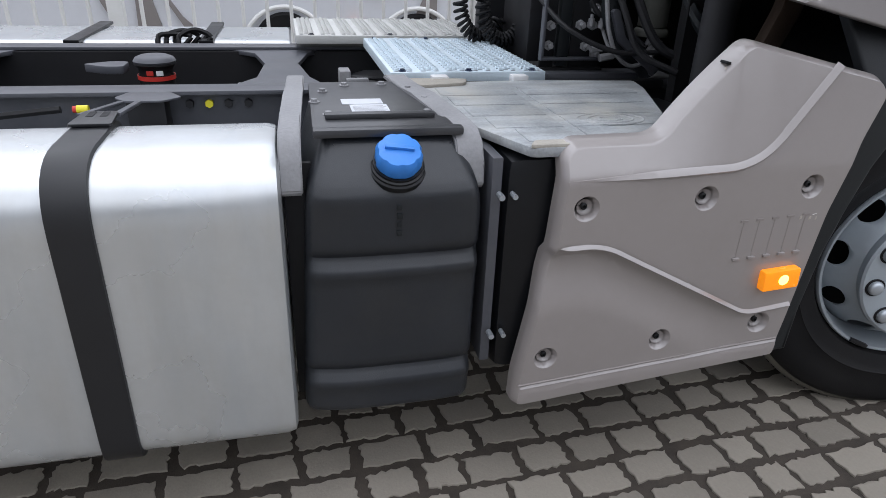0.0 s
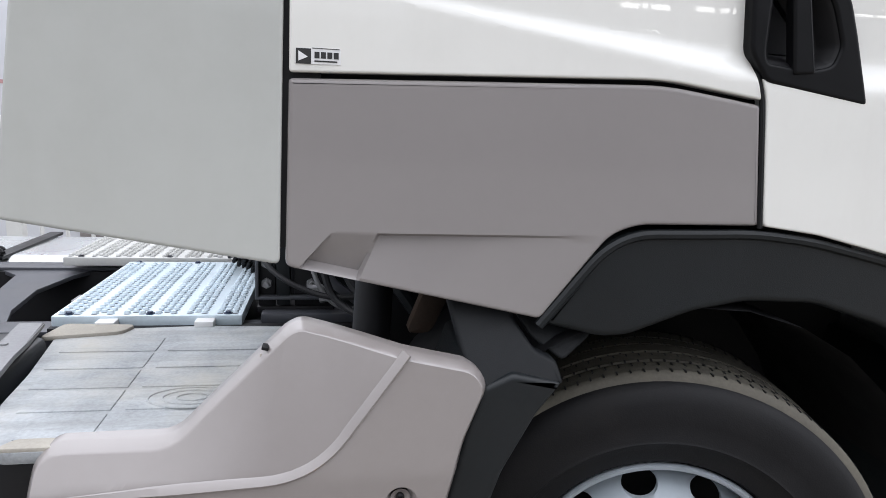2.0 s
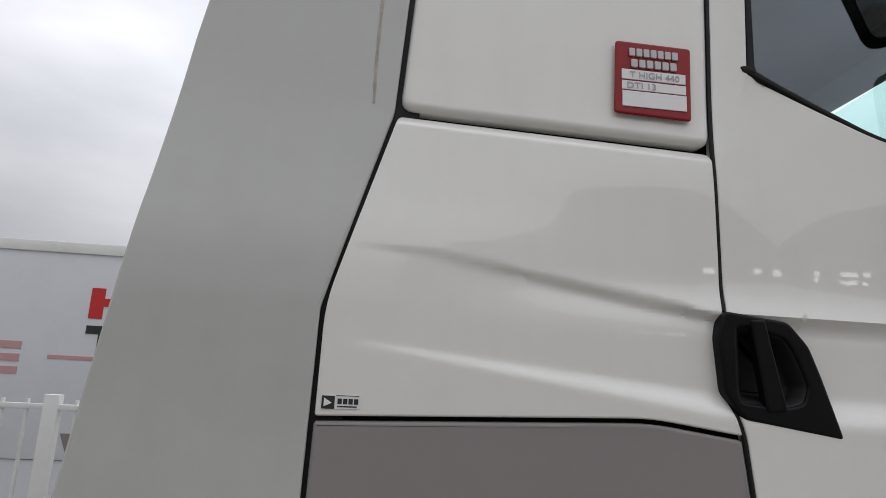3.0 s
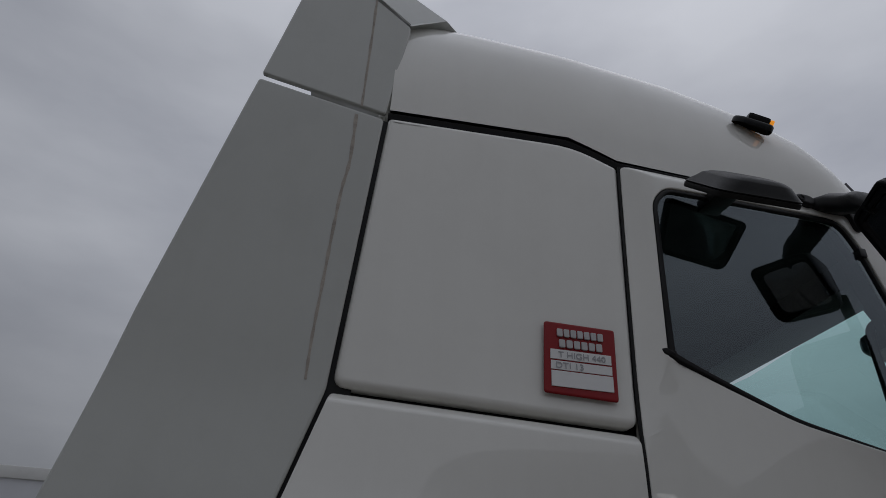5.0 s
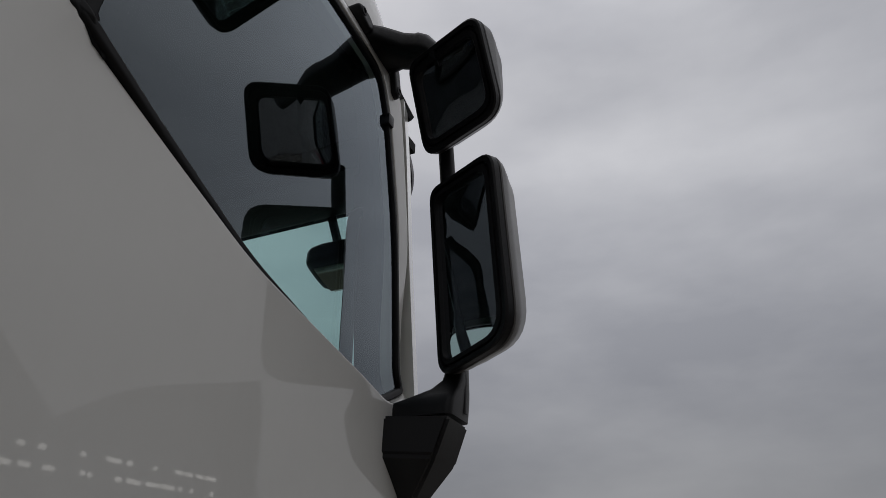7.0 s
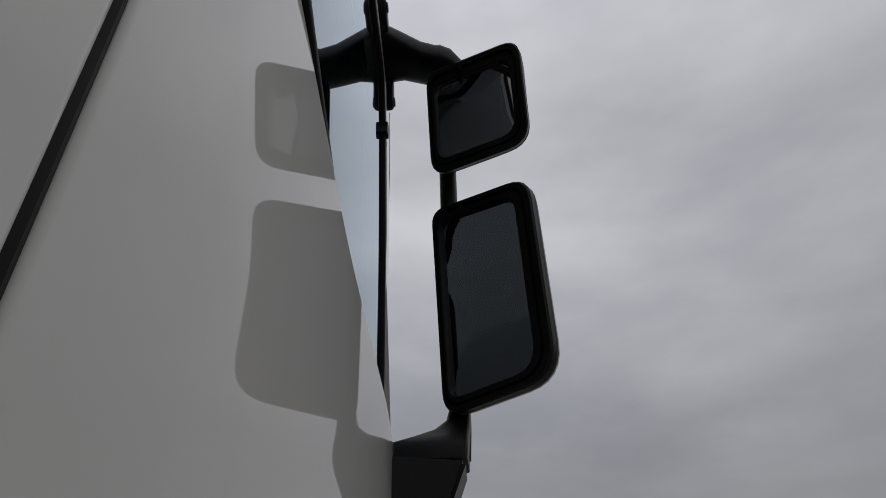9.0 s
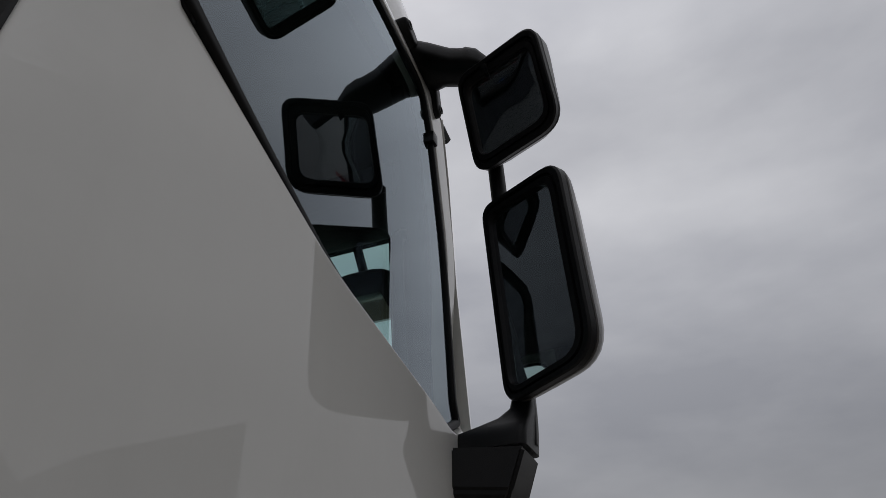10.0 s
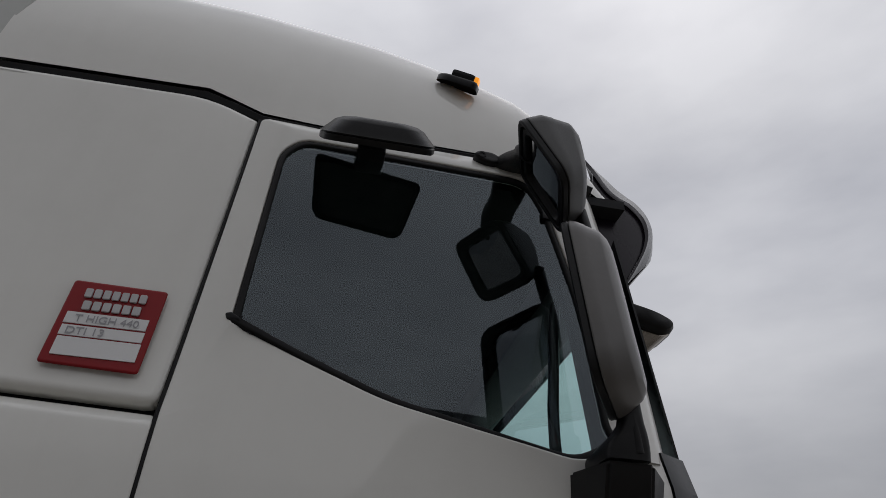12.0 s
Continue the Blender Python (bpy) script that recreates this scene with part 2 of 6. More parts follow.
RUST = mat("rusty_brown_steel", (0.05, 0.031, 0.020), 0.75, vary=0.35, scale=12, bump=0.4, bump_scale=120, dirt=0.4, dirt_color=(0.04, 0.03, 0.022))
BELLOWS = mat("dusty_olive_rubber", (0.075, 0.075, 0.066), 0.6, vary=0.3, scale=8, dirt=0.3, dirt_color=(0.04, 0.038, 0.033))
BLUE = mat("blue_cap_plastic", (0.045, 0.22, 0.66), 0.4, vary=0.08, scale=20)
AMBER = mat("lit_amber_lens", (1.0, 0.29, 0.006), 0.25, vary=0.12, scale=40, emit=0.30, bump=0.2, bump_scale=300)
AMBER_GLOW = mat("glowing_amber_lens", (1.0, 0.36, 0.03), 0.3, vary=0.25, scale=60, emit=1.5)
AMBER_HOT = mat("lit_amber_bulb", (1.0, 0.62, 0.08), 0.3, vary=0.02, emit=4.0)
RED = mat("red_badge_plastic", (0.26, 0.008, 0.012), 0.35, vary=0.08, scale=20, spec=0.3)
WHITE_PLASTIC = mat("white_plastic", (0.75, 0.75, 0.75), 0.4, vary=0.03, scale=20)
LETTER_GREY = mat("grey_lettering", (0.36, 0.36, 0.38), 0.5, vary=0.02)
LETTER_SILVER = mat("silver_raised_lettering", (0.50, 0.49, 0.50), 0.35, vary=0.05, scale=20)
LABEL = mat("paper_label", (0.62, 0.64, 0.68), 0.6, vary=0.08, scale=60)
YELLOW = mat("yellow_mark", (0.7, 0.62, 0.02), 0.5, vary=0.05)
RED_MARK = mat("red_mark", (0.5, 0.03, 0.02), 0.5, vary=0.05)
VISOR = mat("purplish_tinted_visor", (0.014, 0.010, 0.017), 0.28, vary=0.1, scale=5, spec=0.4)
INSIDE = mat("dark_cab_trim", (0.010, 0.0105, 0.012), 0.8, vary=0.1, scale=6)
TANK_BLACK = mat("dusty_black_tank_plastic", (0.017, 0.0195, 0.024), 0.36, vary=0.25, scale=5, bump=0.15, bump_scale=600, dirt=0.2, dirt_color=(0.06, 0.058, 0.055))
SIDE_GLASS = glass("side_glass", (0.80, 0.92, 0.91))
SCREEN_GLASS = glass("tinted_windscreen_glass", (0.72, 0.95, 0.91))
MIRROR_DIM = mat("dim_brownish_mirror_glass", (0.30, 0.27, 0.24), 0.12, metal=1.0, vary=0.1, scale=20)
MIRROR = mat("mirror_glass", (0.62, 0.64, 0.66), 0.02, metal=1.0, vary=0.0)
SOIL = mat("dark_joint_grit", (0.045, 0.036, 0.028), 0.95, vary=0.4, scale=9, bump=0.8, bump_scale=220, dirt=0.3, dirt_color=(0.09, 0.075, 0.06))
YARD = mat("grey_yard_concrete", (0.22, 0.21, 0.195), 0.9, vary=0.2, scale=0.8, dirt=0.3)
STONE = mat("worn_concrete_sett", (0.238, 0.214, 0.178), 0.88, vary=0.34, scale=8, bump=0.6, bump_scale=180, per_object=0.8, dirt=0.35, dirt_color=(0.15, 0.13, 0.11))
STONE_FAR = mat("worn_concrete_setts", (0.238, 0.214, 0.178), 0.88, vary=0.34, scale=8, bump=0.6, bump_scale=180, island=True, dirt=0.35, dirt_color=(0.15, 0.13, 0.11))
FENCE_PAINT = mat("white_fence_paint", (0.74, 0.74, 0.72), 0.5, vary=0.05, scale=6, dirt=0.08)
TRAILER = mat("light_grey_trailer_side", (0.62, 0.63, 0.66), 0.5, vary=0.03, scale=1.5, dirt=0.06)
TRAILER_GREY = mat("grey_trailer_graphic", (0.22, 0.20, 0.19), 0.5, vary=0.05, scale=2)
HALL_GREY = mat("grey_hall_cladding", (0.11, 0.11, 0.115), 0.7, vary=0.1, scale=0.6)
LIT_WINDOW = mat("lit_hall_window", (1.0, 0.97, 0.92), 0.5, vary=0.02, emit=4.0)
SIGN_RED = mat("red_trailer_lettering", (0.52, 0.02, 0.02), 0.5, vary=0.05)
SIGN_PALE_RED = mat("faded_red_lettering", (0.50, 0.28, 0.28), 0.5, vary=0.05)
SIGN_BLACK = mat("black_trailer_lettering", (0.02, 0.02, 0.02), 0.5, vary=0.05)


# ---- building blocks ----
def part(name, bm, material, parent=None, label="", smooth=40):
    me = bpy.data.meshes.new(name)
    bmesh.ops.recalc_face_normals(bm, faces=bm.faces)
    bm.to_mesh(me)
    bm.free()
    me.materials.append(material)
    if smooth:
        me.shade_smooth()
        me.set_sharp_from_angle(angle=radians(smooth))
    ob = new(name, me)
    if parent:
        ob.parent = parent
    if label:
        ob["label"] = label
    return ob


def thing(name, label, category, at=(0, 0, 0), group="", kind=""):
    return tagged(new(name), label, category, group, kind)


def box(bm, x0, x1, y0, y1, z0, z1, bevel=0.0, m=None):
    r = bmesh.ops.create_cube(bm, size=1)
    vs = r["verts"]
    for v in vs:
        v.co = Vector((x0 + (v.co.x + 0.5) * (x1 - x0), y0 + (v.co.y + 0.5) * (y1 - y0), z0 + (v.co.z + 0.5) * (z1 - z0)))
    if bevel:
        es = list({e for v in vs for e in v.link_edges})
        vs = list({v for f in bmesh.ops.bevel(bm, geom=es, offset=bevel, segments=2, affect="EDGES", profile=0.6)["faces"] for v in f.verts} | {v for v in vs if v.is_valid})
    if m is not None:
        bmesh.ops.transform(bm, matrix=m, verts=vs)
    return bm


def boxes(*args, bevel=0.0):
    bm = bmesh.new()
    for a in args:
        box(bm, *a, bevel=bevel)
    return bm


def cyl(bm, p, q, r, seg=16, r2=None):
    p, q = Vector(p), Vector(q)
    d = q - p
    m = Matrix.Translation((p + q) / 2) @ d.to_track_quat("Z", "Y").to_matrix().to_4x4()
    bmesh.ops.create_cone(bm, cap_ends=True, segments=seg, radius1=r, radius2=r if r2 is None else r2, depth=d.length, matrix=m)
    return bm


def lathe(bm, profile, centre, axis="Y", seg=48):
    """Turn a profile of (radius, along) about an axis through centre."""
    rings = []
    for i in range(seg):
        a = 2 * math.pi * i / seg
        ring = []
        for r, h in profile:
            c, s = r * math.cos(a), r * math.sin(a)
            p = (c, h, s) if axis == "Y" else ((c, s, h) if axis == "Z" else (h, c, s))
            ring.append(bm.verts.new(Vector(centre) + Vector(p)))
        rings.append(ring)
    for i in range(seg):
        a, b = rings[i], rings[(i + 1) % seg]
        for j in range(len(profile) - 1):
            if profile[j][0] < 1e-6 and profile[j + 1][0] < 1e-6:
                continue
            bm.faces.new((a[j], a[j + 1], b[j + 1], b[j]))
    bmesh.ops.remove_doubles(bm, verts=bm.verts, dist=1e-6)
    return bm


def tube(bm, pts, r, seg=8, closed=False):
    """A round bar along points."""
    pts = [Vector(p) for p in pts]
    rings, up = [], Vector((0.123, 0.2, 1)).normalized()
    for i, p in enumerate(pts):
        d = (pts[min(i + 1, len(pts) - 1)] - pts[max(i - 1, 0)]).normalized()
        u = d.cross(up).normalized()
        w = u.cross(d)
        rr = r[i] if isinstance(r, (list, tuple)) else r
        rings.append([bm.verts.new(p + rr * (math.cos(2 * math.pi * k / seg) * u + math.sin(2 * math.pi * k / seg) * w)) for k in range(seg)])
    for a, b in zip(rings, rings[1:]):
        for k in range(seg):
            bm.faces.new((a[k], a[(k + 1) % seg], b[(k + 1) % seg], b[k]))
    bm.faces.new(rings[0])
    bm.faces.new(rings[-1][::-1])
    return bm


def arc_path(pts, n=6):
    """A smooth line through points (Catmull-Rom)."""
    p = [Vector(q) for q in pts]
    p = [p[0] * 2 - p[1], *p, p[-1] * 2 - p[-2]]
    out = []
    for i in range(1, len(p) - 2):
        for k in range(n):
            t = k / n
            out.append(0.5 * ((2 * p[i]) + (p[i + 1] - p[i - 1]) * t + (2 * p[i - 1] - 5 * p[i] + 4 * p[i + 1] - p[i + 2]) * t * t
                              + (3 * p[i] - p[i - 1] - 3 * p[i + 1] + p[i + 2]) * t ** 3))
    out.append(p[-2])
    return out


def rounded(poly, r, n=4):
    """A polygon with rounded corners; r is one radius or one for each corner."""
    out, k = [], len(poly)
    for i in range(k):
        a, b, c = Vector(poly[i - 1]), Vector(poly[i]), Vector(poly[(i + 1) % k])
        rad = r[i] if isinstance(r, (list, tuple)) else r
        u, w = (a - b), (c - b)
        cut = min(rad, u.length * 0.45, w.length * 0.45)
        if cut < 1e-4:
            out.append(b)
            continue
        p, q = b + u.normalized() * cut, b + w.normalized() * cut
        for j in range(n + 1):
            t = j / n
            out.append((1 - t) ** 2 * p + 2 * t * (1 - t) * b + t * t * q)
    return [(v.x, v.y) for v in out]


def smooth_line(line, r, step=0.012):
    """An open line with rounded corners, in even short steps; r is one radius or one for each inner corner."""
    pts = [Vector(line[0])]
    for i in range(1, len(line) - 1):
        a, b, c = Vector(line[i - 1]), Vector(line[i]), Vector(line[i + 1])
        cut_ = min(r[i - 1] if isinstance(r, (list, tuple)) else r, (a - b).length * 0.48, (c - b).length * 0.48)
        p, q = b + (a - b).normalized() * cut_, b + (c - b).normalized() * cut_
        pts += [(1 - t) ** 2 * p + 2 * t * (1 - t) * b + t * t * q for t in (k / 10 for k in range(11))]
    pts.append(Vector(line[-1]))
    out = [pts[0]]
    for a, b in zip(pts, pts[1:]):
        n = max(1, round((b - a).length / step))
        out += [a + (b - a) * k / n for k in range(1, n + 1)]
    return [(v.x, v.y) for v in out]


def area2(poly):
    return sum(poly[i - 1][0] * poly[i][1] - poly[i][0] * poly[i - 1][1] for i in range(len(poly)))


def inset(poly, d):
    """Move a polygon's outline inwards by d."""
    s = 1 if area2(poly) > 0 else -1
    out, k = [], len(poly)
    for i in range(k):
        a, b, c = Vector(poly[i - 1]), Vector(poly[i]), Vector(poly[(i + 1) % k])
        u, w = (b - a).normalized(), (c - b).normalized()
        n1, n2 = Vector((-u.y, u.x)) * s, Vector((-w.y, w.x)) * s
        m = n1 + n2
        m = m / max(m.length_squared / 2, 0.5)
        out.append(tuple(b + m * d))
    return out


def panel(poly, fn, depth=0.03, edge=0.006, step=(0.08, 0.05), holes=(), flip=False, lift=0.0, back=False, roll=((1.0, 0.0), (0.5, 0.134), (0.134, 0.5), (0.0, 1.0), (0.0, 1.35)), cuts=()):
    """A sheet in x and z, laid on the surface y = fn(x, z), with rolled edges, turned in to the given depth."""
    bm = bmesh.new()
    loops = [(poly, 1)] + [(h, -1) for h in holes]
    edges = []
    for loop, s in loops:
        rolled = []
        for h, d in roll:
            rolled.append([bm.verts.new((x, edge * h, z)) for x, z in (inset(loop, edge * s * d) if d else loop)])
        vb = [bm.verts.new((x, depth, z)) for x, z in loop]
        for i in range(len(loop)):
            for va, vc in zip([vb] + rolled, rolled):
                bm.faces.new((va[i - 1], va[i], vc[i], vc[i - 1]))
            edges.append(bm.edges.get((rolled[-1][i - 1], rolled[-1][i])))
        if back and s > 0:
            bm.faces.new(vb)
    bmesh.ops.triangle_fill(bm, edges=edges, use_beauty=True)
    xs, zs = [v.co.x for v in bm.verts], [v.co.z for v in bm.verts]
    for axis, lo, hi, st in ((0, min(xs), max(xs), step[0]), (2, min(zs), max(zs), step[1])):
        k = lo + st
        while k < hi - 1e-4:
            co, no = Vector(), Vector()
            co[axis], no[axis] = k, 1
            bmesh.ops.bisect_plane(bm, geom=list(bm.verts) + list(bm.edges) + list(bm.faces), dist=1e-5, plane_co=co, plane_no=no)
            k += st
    for (ax, az), (bx, bz) in cuts:
        bmesh.ops.bisect_plane(bm, geom=list(bm.verts) + list(bm.edges) + list(bm.faces), dist=1e-5, plane_co=(ax, 0, az), plane_no=(bz - az, 0, ax - bx))
    for v in bm.verts:
        v.co.y += fn(v.co.x, v.co.z) - lift
        if flip:
            v.co.y = 2.5 - v.co.y
    return bm


def prism(poly, axis, a, b, bevel=0.0):
    """A polygon pushed from a to b along an axis; the polygon is in the other two axes, in order."""
    bm = bmesh.new()
    put = {"x": lambda p, h: (h, p[0], p[1]), "y": lambda p, h: (p[0], h, p[1]), "z": lambda p, h: (p[0], p[1], h)}[axis]
    lo, hi = [bm.verts.new(put(p, a)) for p in poly], [bm.verts.new(put(p, b)) for p in poly]
    bm.faces.new(lo)
    bm.faces.new(hi[::-1])
    for i in range(len(poly)):
        bm.faces.new((lo[i - 1], lo[i], hi[i], hi[i - 1]))
    bmesh.ops.recalc_face_normals(bm, faces=bm.faces)
    if bevel:
        bmesh.ops.bevel(bm, geom=[e for e in bm.edges if e.calc_face_angle(0) > 0.5], offset=bevel, segments=2, affect="EDGES", profile=0.6)
    return bm


def lerp(v, xs, ys):
    return float(np.interp(v, xs, ys))


def smooth01(t):
    t = min(1, max(0, t))
    return t * t * (3 - 2 * t)


# ---- the cab's outer skin ----
SIDE_Z = (0, 1.55, 1.8, 1.9, 2.0, 2.16, 2.4, 2.96, 3.3, 4.0)
SIDE_Y = (0.066, 0.066, 0.064, 0.069, 0.085, 0.105, 0.114, 0.138, 0.160, 0.195)
DOOR_Z = (0, 1.55, 1.745, 1.775, 1.815, 1.85, 2.05, 2.5)
DOOR_Y = (0.066, 0.066, 0.066, 0.071, 0.085, 0.0905, 0.0920, 0.1040)
SILL_X = (-0.1, 0.0, 0.132, 0.297, 0.465, 0.650, 0.862, 0.966)
SILL_Z = (2.28, 2.29, 2.357, 2.294, 2.231, 2.194, 2.150, 2.155)


def soft(z, w=0.05, zs=SIDE_Z, ys=SIDE_Y):
    """The section of the cab's side, with its bends rounded off."""
    return sum(k * lerp(z + d * w, zs, ys) for d, k in ((-1, 0.15), (-0.5, 0.2), (0, 0.3), (0.5, 0.2), (1, 0.15)))


def pane_y(x, z):
    """The flat side window, set a little into the door."""
    return 0.0482 + 0.0643 * x + 0.0174 * z


def side(x, z):
    """How far in (y) the cab's near side lies at a place along and up: a flat, upright door below the sill, and the window's frame above it."""
    upper = soft(z) + 0.03 * max(0, x)
    door_y = soft(z, 0.02, DOOR_Z, DOOR_Y) + 0.012 * max(0, x)
    window_frame = pane_y(x, z) - 0.008
    window_frame += (upper - window_frame) * max(1 - smooth01((x - 0.06) / 0.10), smooth01((z - 2.91) / 0.07))
    span = lerp(x, (0.08, 0.16, 0.90, 0.94), (0.28, 0.02, 0.02, 0.08))
    foot = lerp(x, SILL_X, SILL_Z) - lerp(x, (0.08, 0.16), (0.28, 0.0))
    door_y += (window_frame - door_y) * smooth01((z - foot) / span)
    y = upper + (door_y - upper) * smooth01((x + 0.66) / 0.6) + 0.9 * max(0, x - 0.97) ** 2 + 0.25 * max(0, x - 0.72) ** 2 * smooth01((2.6 - z) / 0.3)
    grow = min(1.2, max(0.0, (x + 0.74) / 0.74))
    top = lerp(x, (-0.60, 0.035), (1.880, 1.790))
    low = lerp(x, (-0.72, 0.065), (1.692, 1.622))
    band_a, band_b = 0.008 + 0.016 * grow, 0.012 + 0.04 * grow
    y += 0.022 * grow * smooth01((top - z) / band_a) * (1 - smooth01((low - z) / band_b))
    return y


def mid_side(x, z):
    """The white side panel, its upper edge turned in as a narrow sloping strip."""
    return side(x, z) + 0.75 * max(0, z - lerp(x, (-0.664, 0.043), (2.156, 2.133)))


def low_side(x, z):
    """The taupe panel under the cab side, with its pressed pocket and turned-out lower edge."""
    y = 0.068 + 0.035 * max(0, x)
    left = lerp(z, (1.20, 1.280), (-0.785, -0.715))
    under = lerp(x, (-0.795, -0.332), (1.218, 1.120))
    inner = lerp(z, (1.20, 1.280), (-0.670, -0.636))
    step01 = lambda v: min(1.0, max(0.0, v))
    zone_left = step01((x - left) / 0.006) * (1 - step01((x - inner) / 0.006))
    zone_right = step01((x - inner) / 0.006) * step01((-0.22 - x) / 0.42)
    fall = step01((1.280 - z) / (1.262 - under)) * step01((z - under - 0.004) / 0.014)
    rise = step01((1.280 - z) / 0.005) * step01((z - under - 0.006) / (1.275 - under))
    y += 0.026 * zone_left * fall + 0.015 * zone_right * rise
    return y


POCKET = [((a, 1.20), (b, 1.28)) for a, b in ((-0.785, -0.715), (-0.779, -0.709), (-0.670, -0.636), (-0.664, -0.630))] + [((-1, z), (0, z)) for z in (1.280, 1.275)] \
    + [((-0.795, 1.218 + d), (-0.332, 1.120 + d)) for d in (0.004, 0.018)]
truck = thing("tractor_truck", "white sleeper-cab tractor truck with taupe lower panels, parked on stone setts", "truck")
FAR = (False, True)
GRIP_HOLE = rounded([(0.063, 1.758), (0.085, 1.762), (0.171, 1.742), (0.192, 1.712), (0.219, 1.645), (0.207, 1.609), (0.161, 1.598), (0.067, 1.607), (0.062, 1.63)], [0.008, 0.01, 0.012, 0.02, 0.012, 0.012, 0.02, 0.01, 0.01], 3)

# rear side fairing, in a lower and an upper piece, with the roof spoiler
FAIR = [(-1.237, 1.294), (-0.801, 1.223), (-0.792, 1.747), (-0.674, 2.180), (-0.626, 2.985), (-0.988, 3.062), (-1.104, 2.315), (-1.146, 1.975)]
UPFAIR = [(-0.985, 3.083), (-0.623, 3.005), (-0.576, 3.405), (-0.82, 3.625), (-0.89, 3.73)]
LOW = [(-0.786, 1.534), (-0.125, 1.557), (0.069, 1.531), (0.098, 1.304), (-0.150, 1.303), (-0.205, 1.283), (-0.330, 1.122), (-0.792, 1.220)]
MID = [(-0.785, 1.543), (-0.125, 1.566), (0.068, 1.540), (0.040, 1.630), (0.032, 1.740), (0.043, 1.800), (0.045, 1.90), (0.043, 2.155), (-0.664, 2.178), (-0.783, 1.755)]
UPPER = [(-0.662, 2.190), (0.043, 2.168), (0.075, 2.957), (-0.064, 3.014), (-0.612, 2.998)]
DOOR = [(0.106, 1.304), (0.078, 1.535), (0.052, 1.635), (0.044, 1.745), (0.052, 1.800), (0.052, 1.90), (0.050, 2.158), (0.082, 2.955), (0.31, 2.955), (0.64, 2.967), (0.83, 2.970),
        (0.905, 2.89), (0.935, 2.76), (0.985, 2.50), (1.01, 2.17), (1.035, 1.85), (1.045, 1.13), (0.74, 1.165), (0.41, 1.247), (0.23, 1.288)]
WINDOW = rounded([(0.140, 2.357), (0.297, 2.294), (0.465, 2.231), (0.650, 2.194), (0.878, 2.151), (0.982, 2.204), (0.961, 2.240), (0.926, 2.53), (0.851, 2.80),
                  (0.80, 2.902), (0.53, 2.893), (0.200, 2.880), (0.155, 2.825)], [0.004, 0.05, 0.05, 0.05, 0.04, 0.008, 0.01, 0.1, 0.03, 0.05, 0.05, 0.03, 0.03])
for far in FAR:
    fairing = part("side_fairing", panel(rounded(FAIR, 0.012), side, 0.012, 0.006, flip=far), FAIRING, truck, "white side air deflector behind the cab, its shade in the colour")
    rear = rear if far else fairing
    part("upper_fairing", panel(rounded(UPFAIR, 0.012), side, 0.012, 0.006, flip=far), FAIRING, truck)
    part("gap_seal", panel([(-0.83, 1.25), (-0.74, 1.25), (-0.73, 1.74), (-0.62, 2.17), (-0.585, 2.99), (-0.655, 2.995), (-0.72, 2.20), (-0.83, 1.77)],
                           lambda x, z: side(x, z) + 0.016, 0.01, 0.002, (0.1, 0.06), flip=far), RUBBER, truck)
    part("lower_panel", panel(rounded(LOW, [0.008, 0.05, 0.008, 0.008, 0.05, 0.05, 0.01, 0.012]), low_side, 0.03, 0.007, (0.04, 0.02), flip=far, cuts=POCKET), TAUPE_GLOSS, truck, "taupe lower cab side panel with a pressed crease", smooth=22)
    part("side_panel", panel(rounded(MID, [0.006, 0.05, 0.006, 0.02, 0.02, 0.02, 0.02, 0.012, 0.012, 0.05]), mid_side, 0.03, 0.004, (0.05, 0.007), flip=far), WHITE, truck)
    part("sleeper_panel", panel(rounded(UPPER, [0.03, 0.03, 0.012, 0.1, 0.012]), side, 0.04, 0.016, flip=far), WHITE, truck, "white locker panel with rounded edges")
    door = part("door", panel(rounded(DOOR, 0.01), side, 0.035, 0.004, (0.06, 0.014), holes=[inset(WINDOW, -0.004), inset(GRIP_HOLE, -0.002)], flip=far), WHITE, truck, "white cab door")
    frame_in = inset(WINDOW, 0.012)
    part("window_seal", panel(inset(WINDOW, -0.003), pane_y, 0.014, 0.005, (0.1, 0.05), holes=[frame_in], flip=far, lift=0.007), RUBBER, door, "black rubber window seal")
    tab = rounded([(0.121, 2.374), (0.126, 2.360), (0.160, 2.342), (0.185, 2.333), (0.170, 2.350), (0.150, 2.366), (0.134, 2.376)], 0.004)
    part("seal_tab", panel(tab, side, 0.022, 0.004, (0.1, 0.05), flip=far, lift=0.003), RUBBER, door, "pointed black end of the sill seal")
    gp = part("window_pane", panel(inset(WINDOW, 0.004), pane_y, 0.004, 0.001, (0.1, 0.06), flip=far), SIDE_GLASS, door, "dark reflecting side window glass")
    gp.visible_shadow = False
    strip = [(1.005, 2.13), (0.990, 2.24), (0.950, 2.53), (0.880, 2.80), (0.83, 2.93), (0.775, 2.915), (0.832, 2.80), (0.910, 2.53), (0.944, 2.24), (0.955, 2.13)]
    part("inner_frame_trim", panel(rounded(strip, 0.01), lambda x, z: pane_y(x, z) + 0.040, 0.03, 0.004, (0.1, 0.05), flip=far, back=True), INSIDE, door)

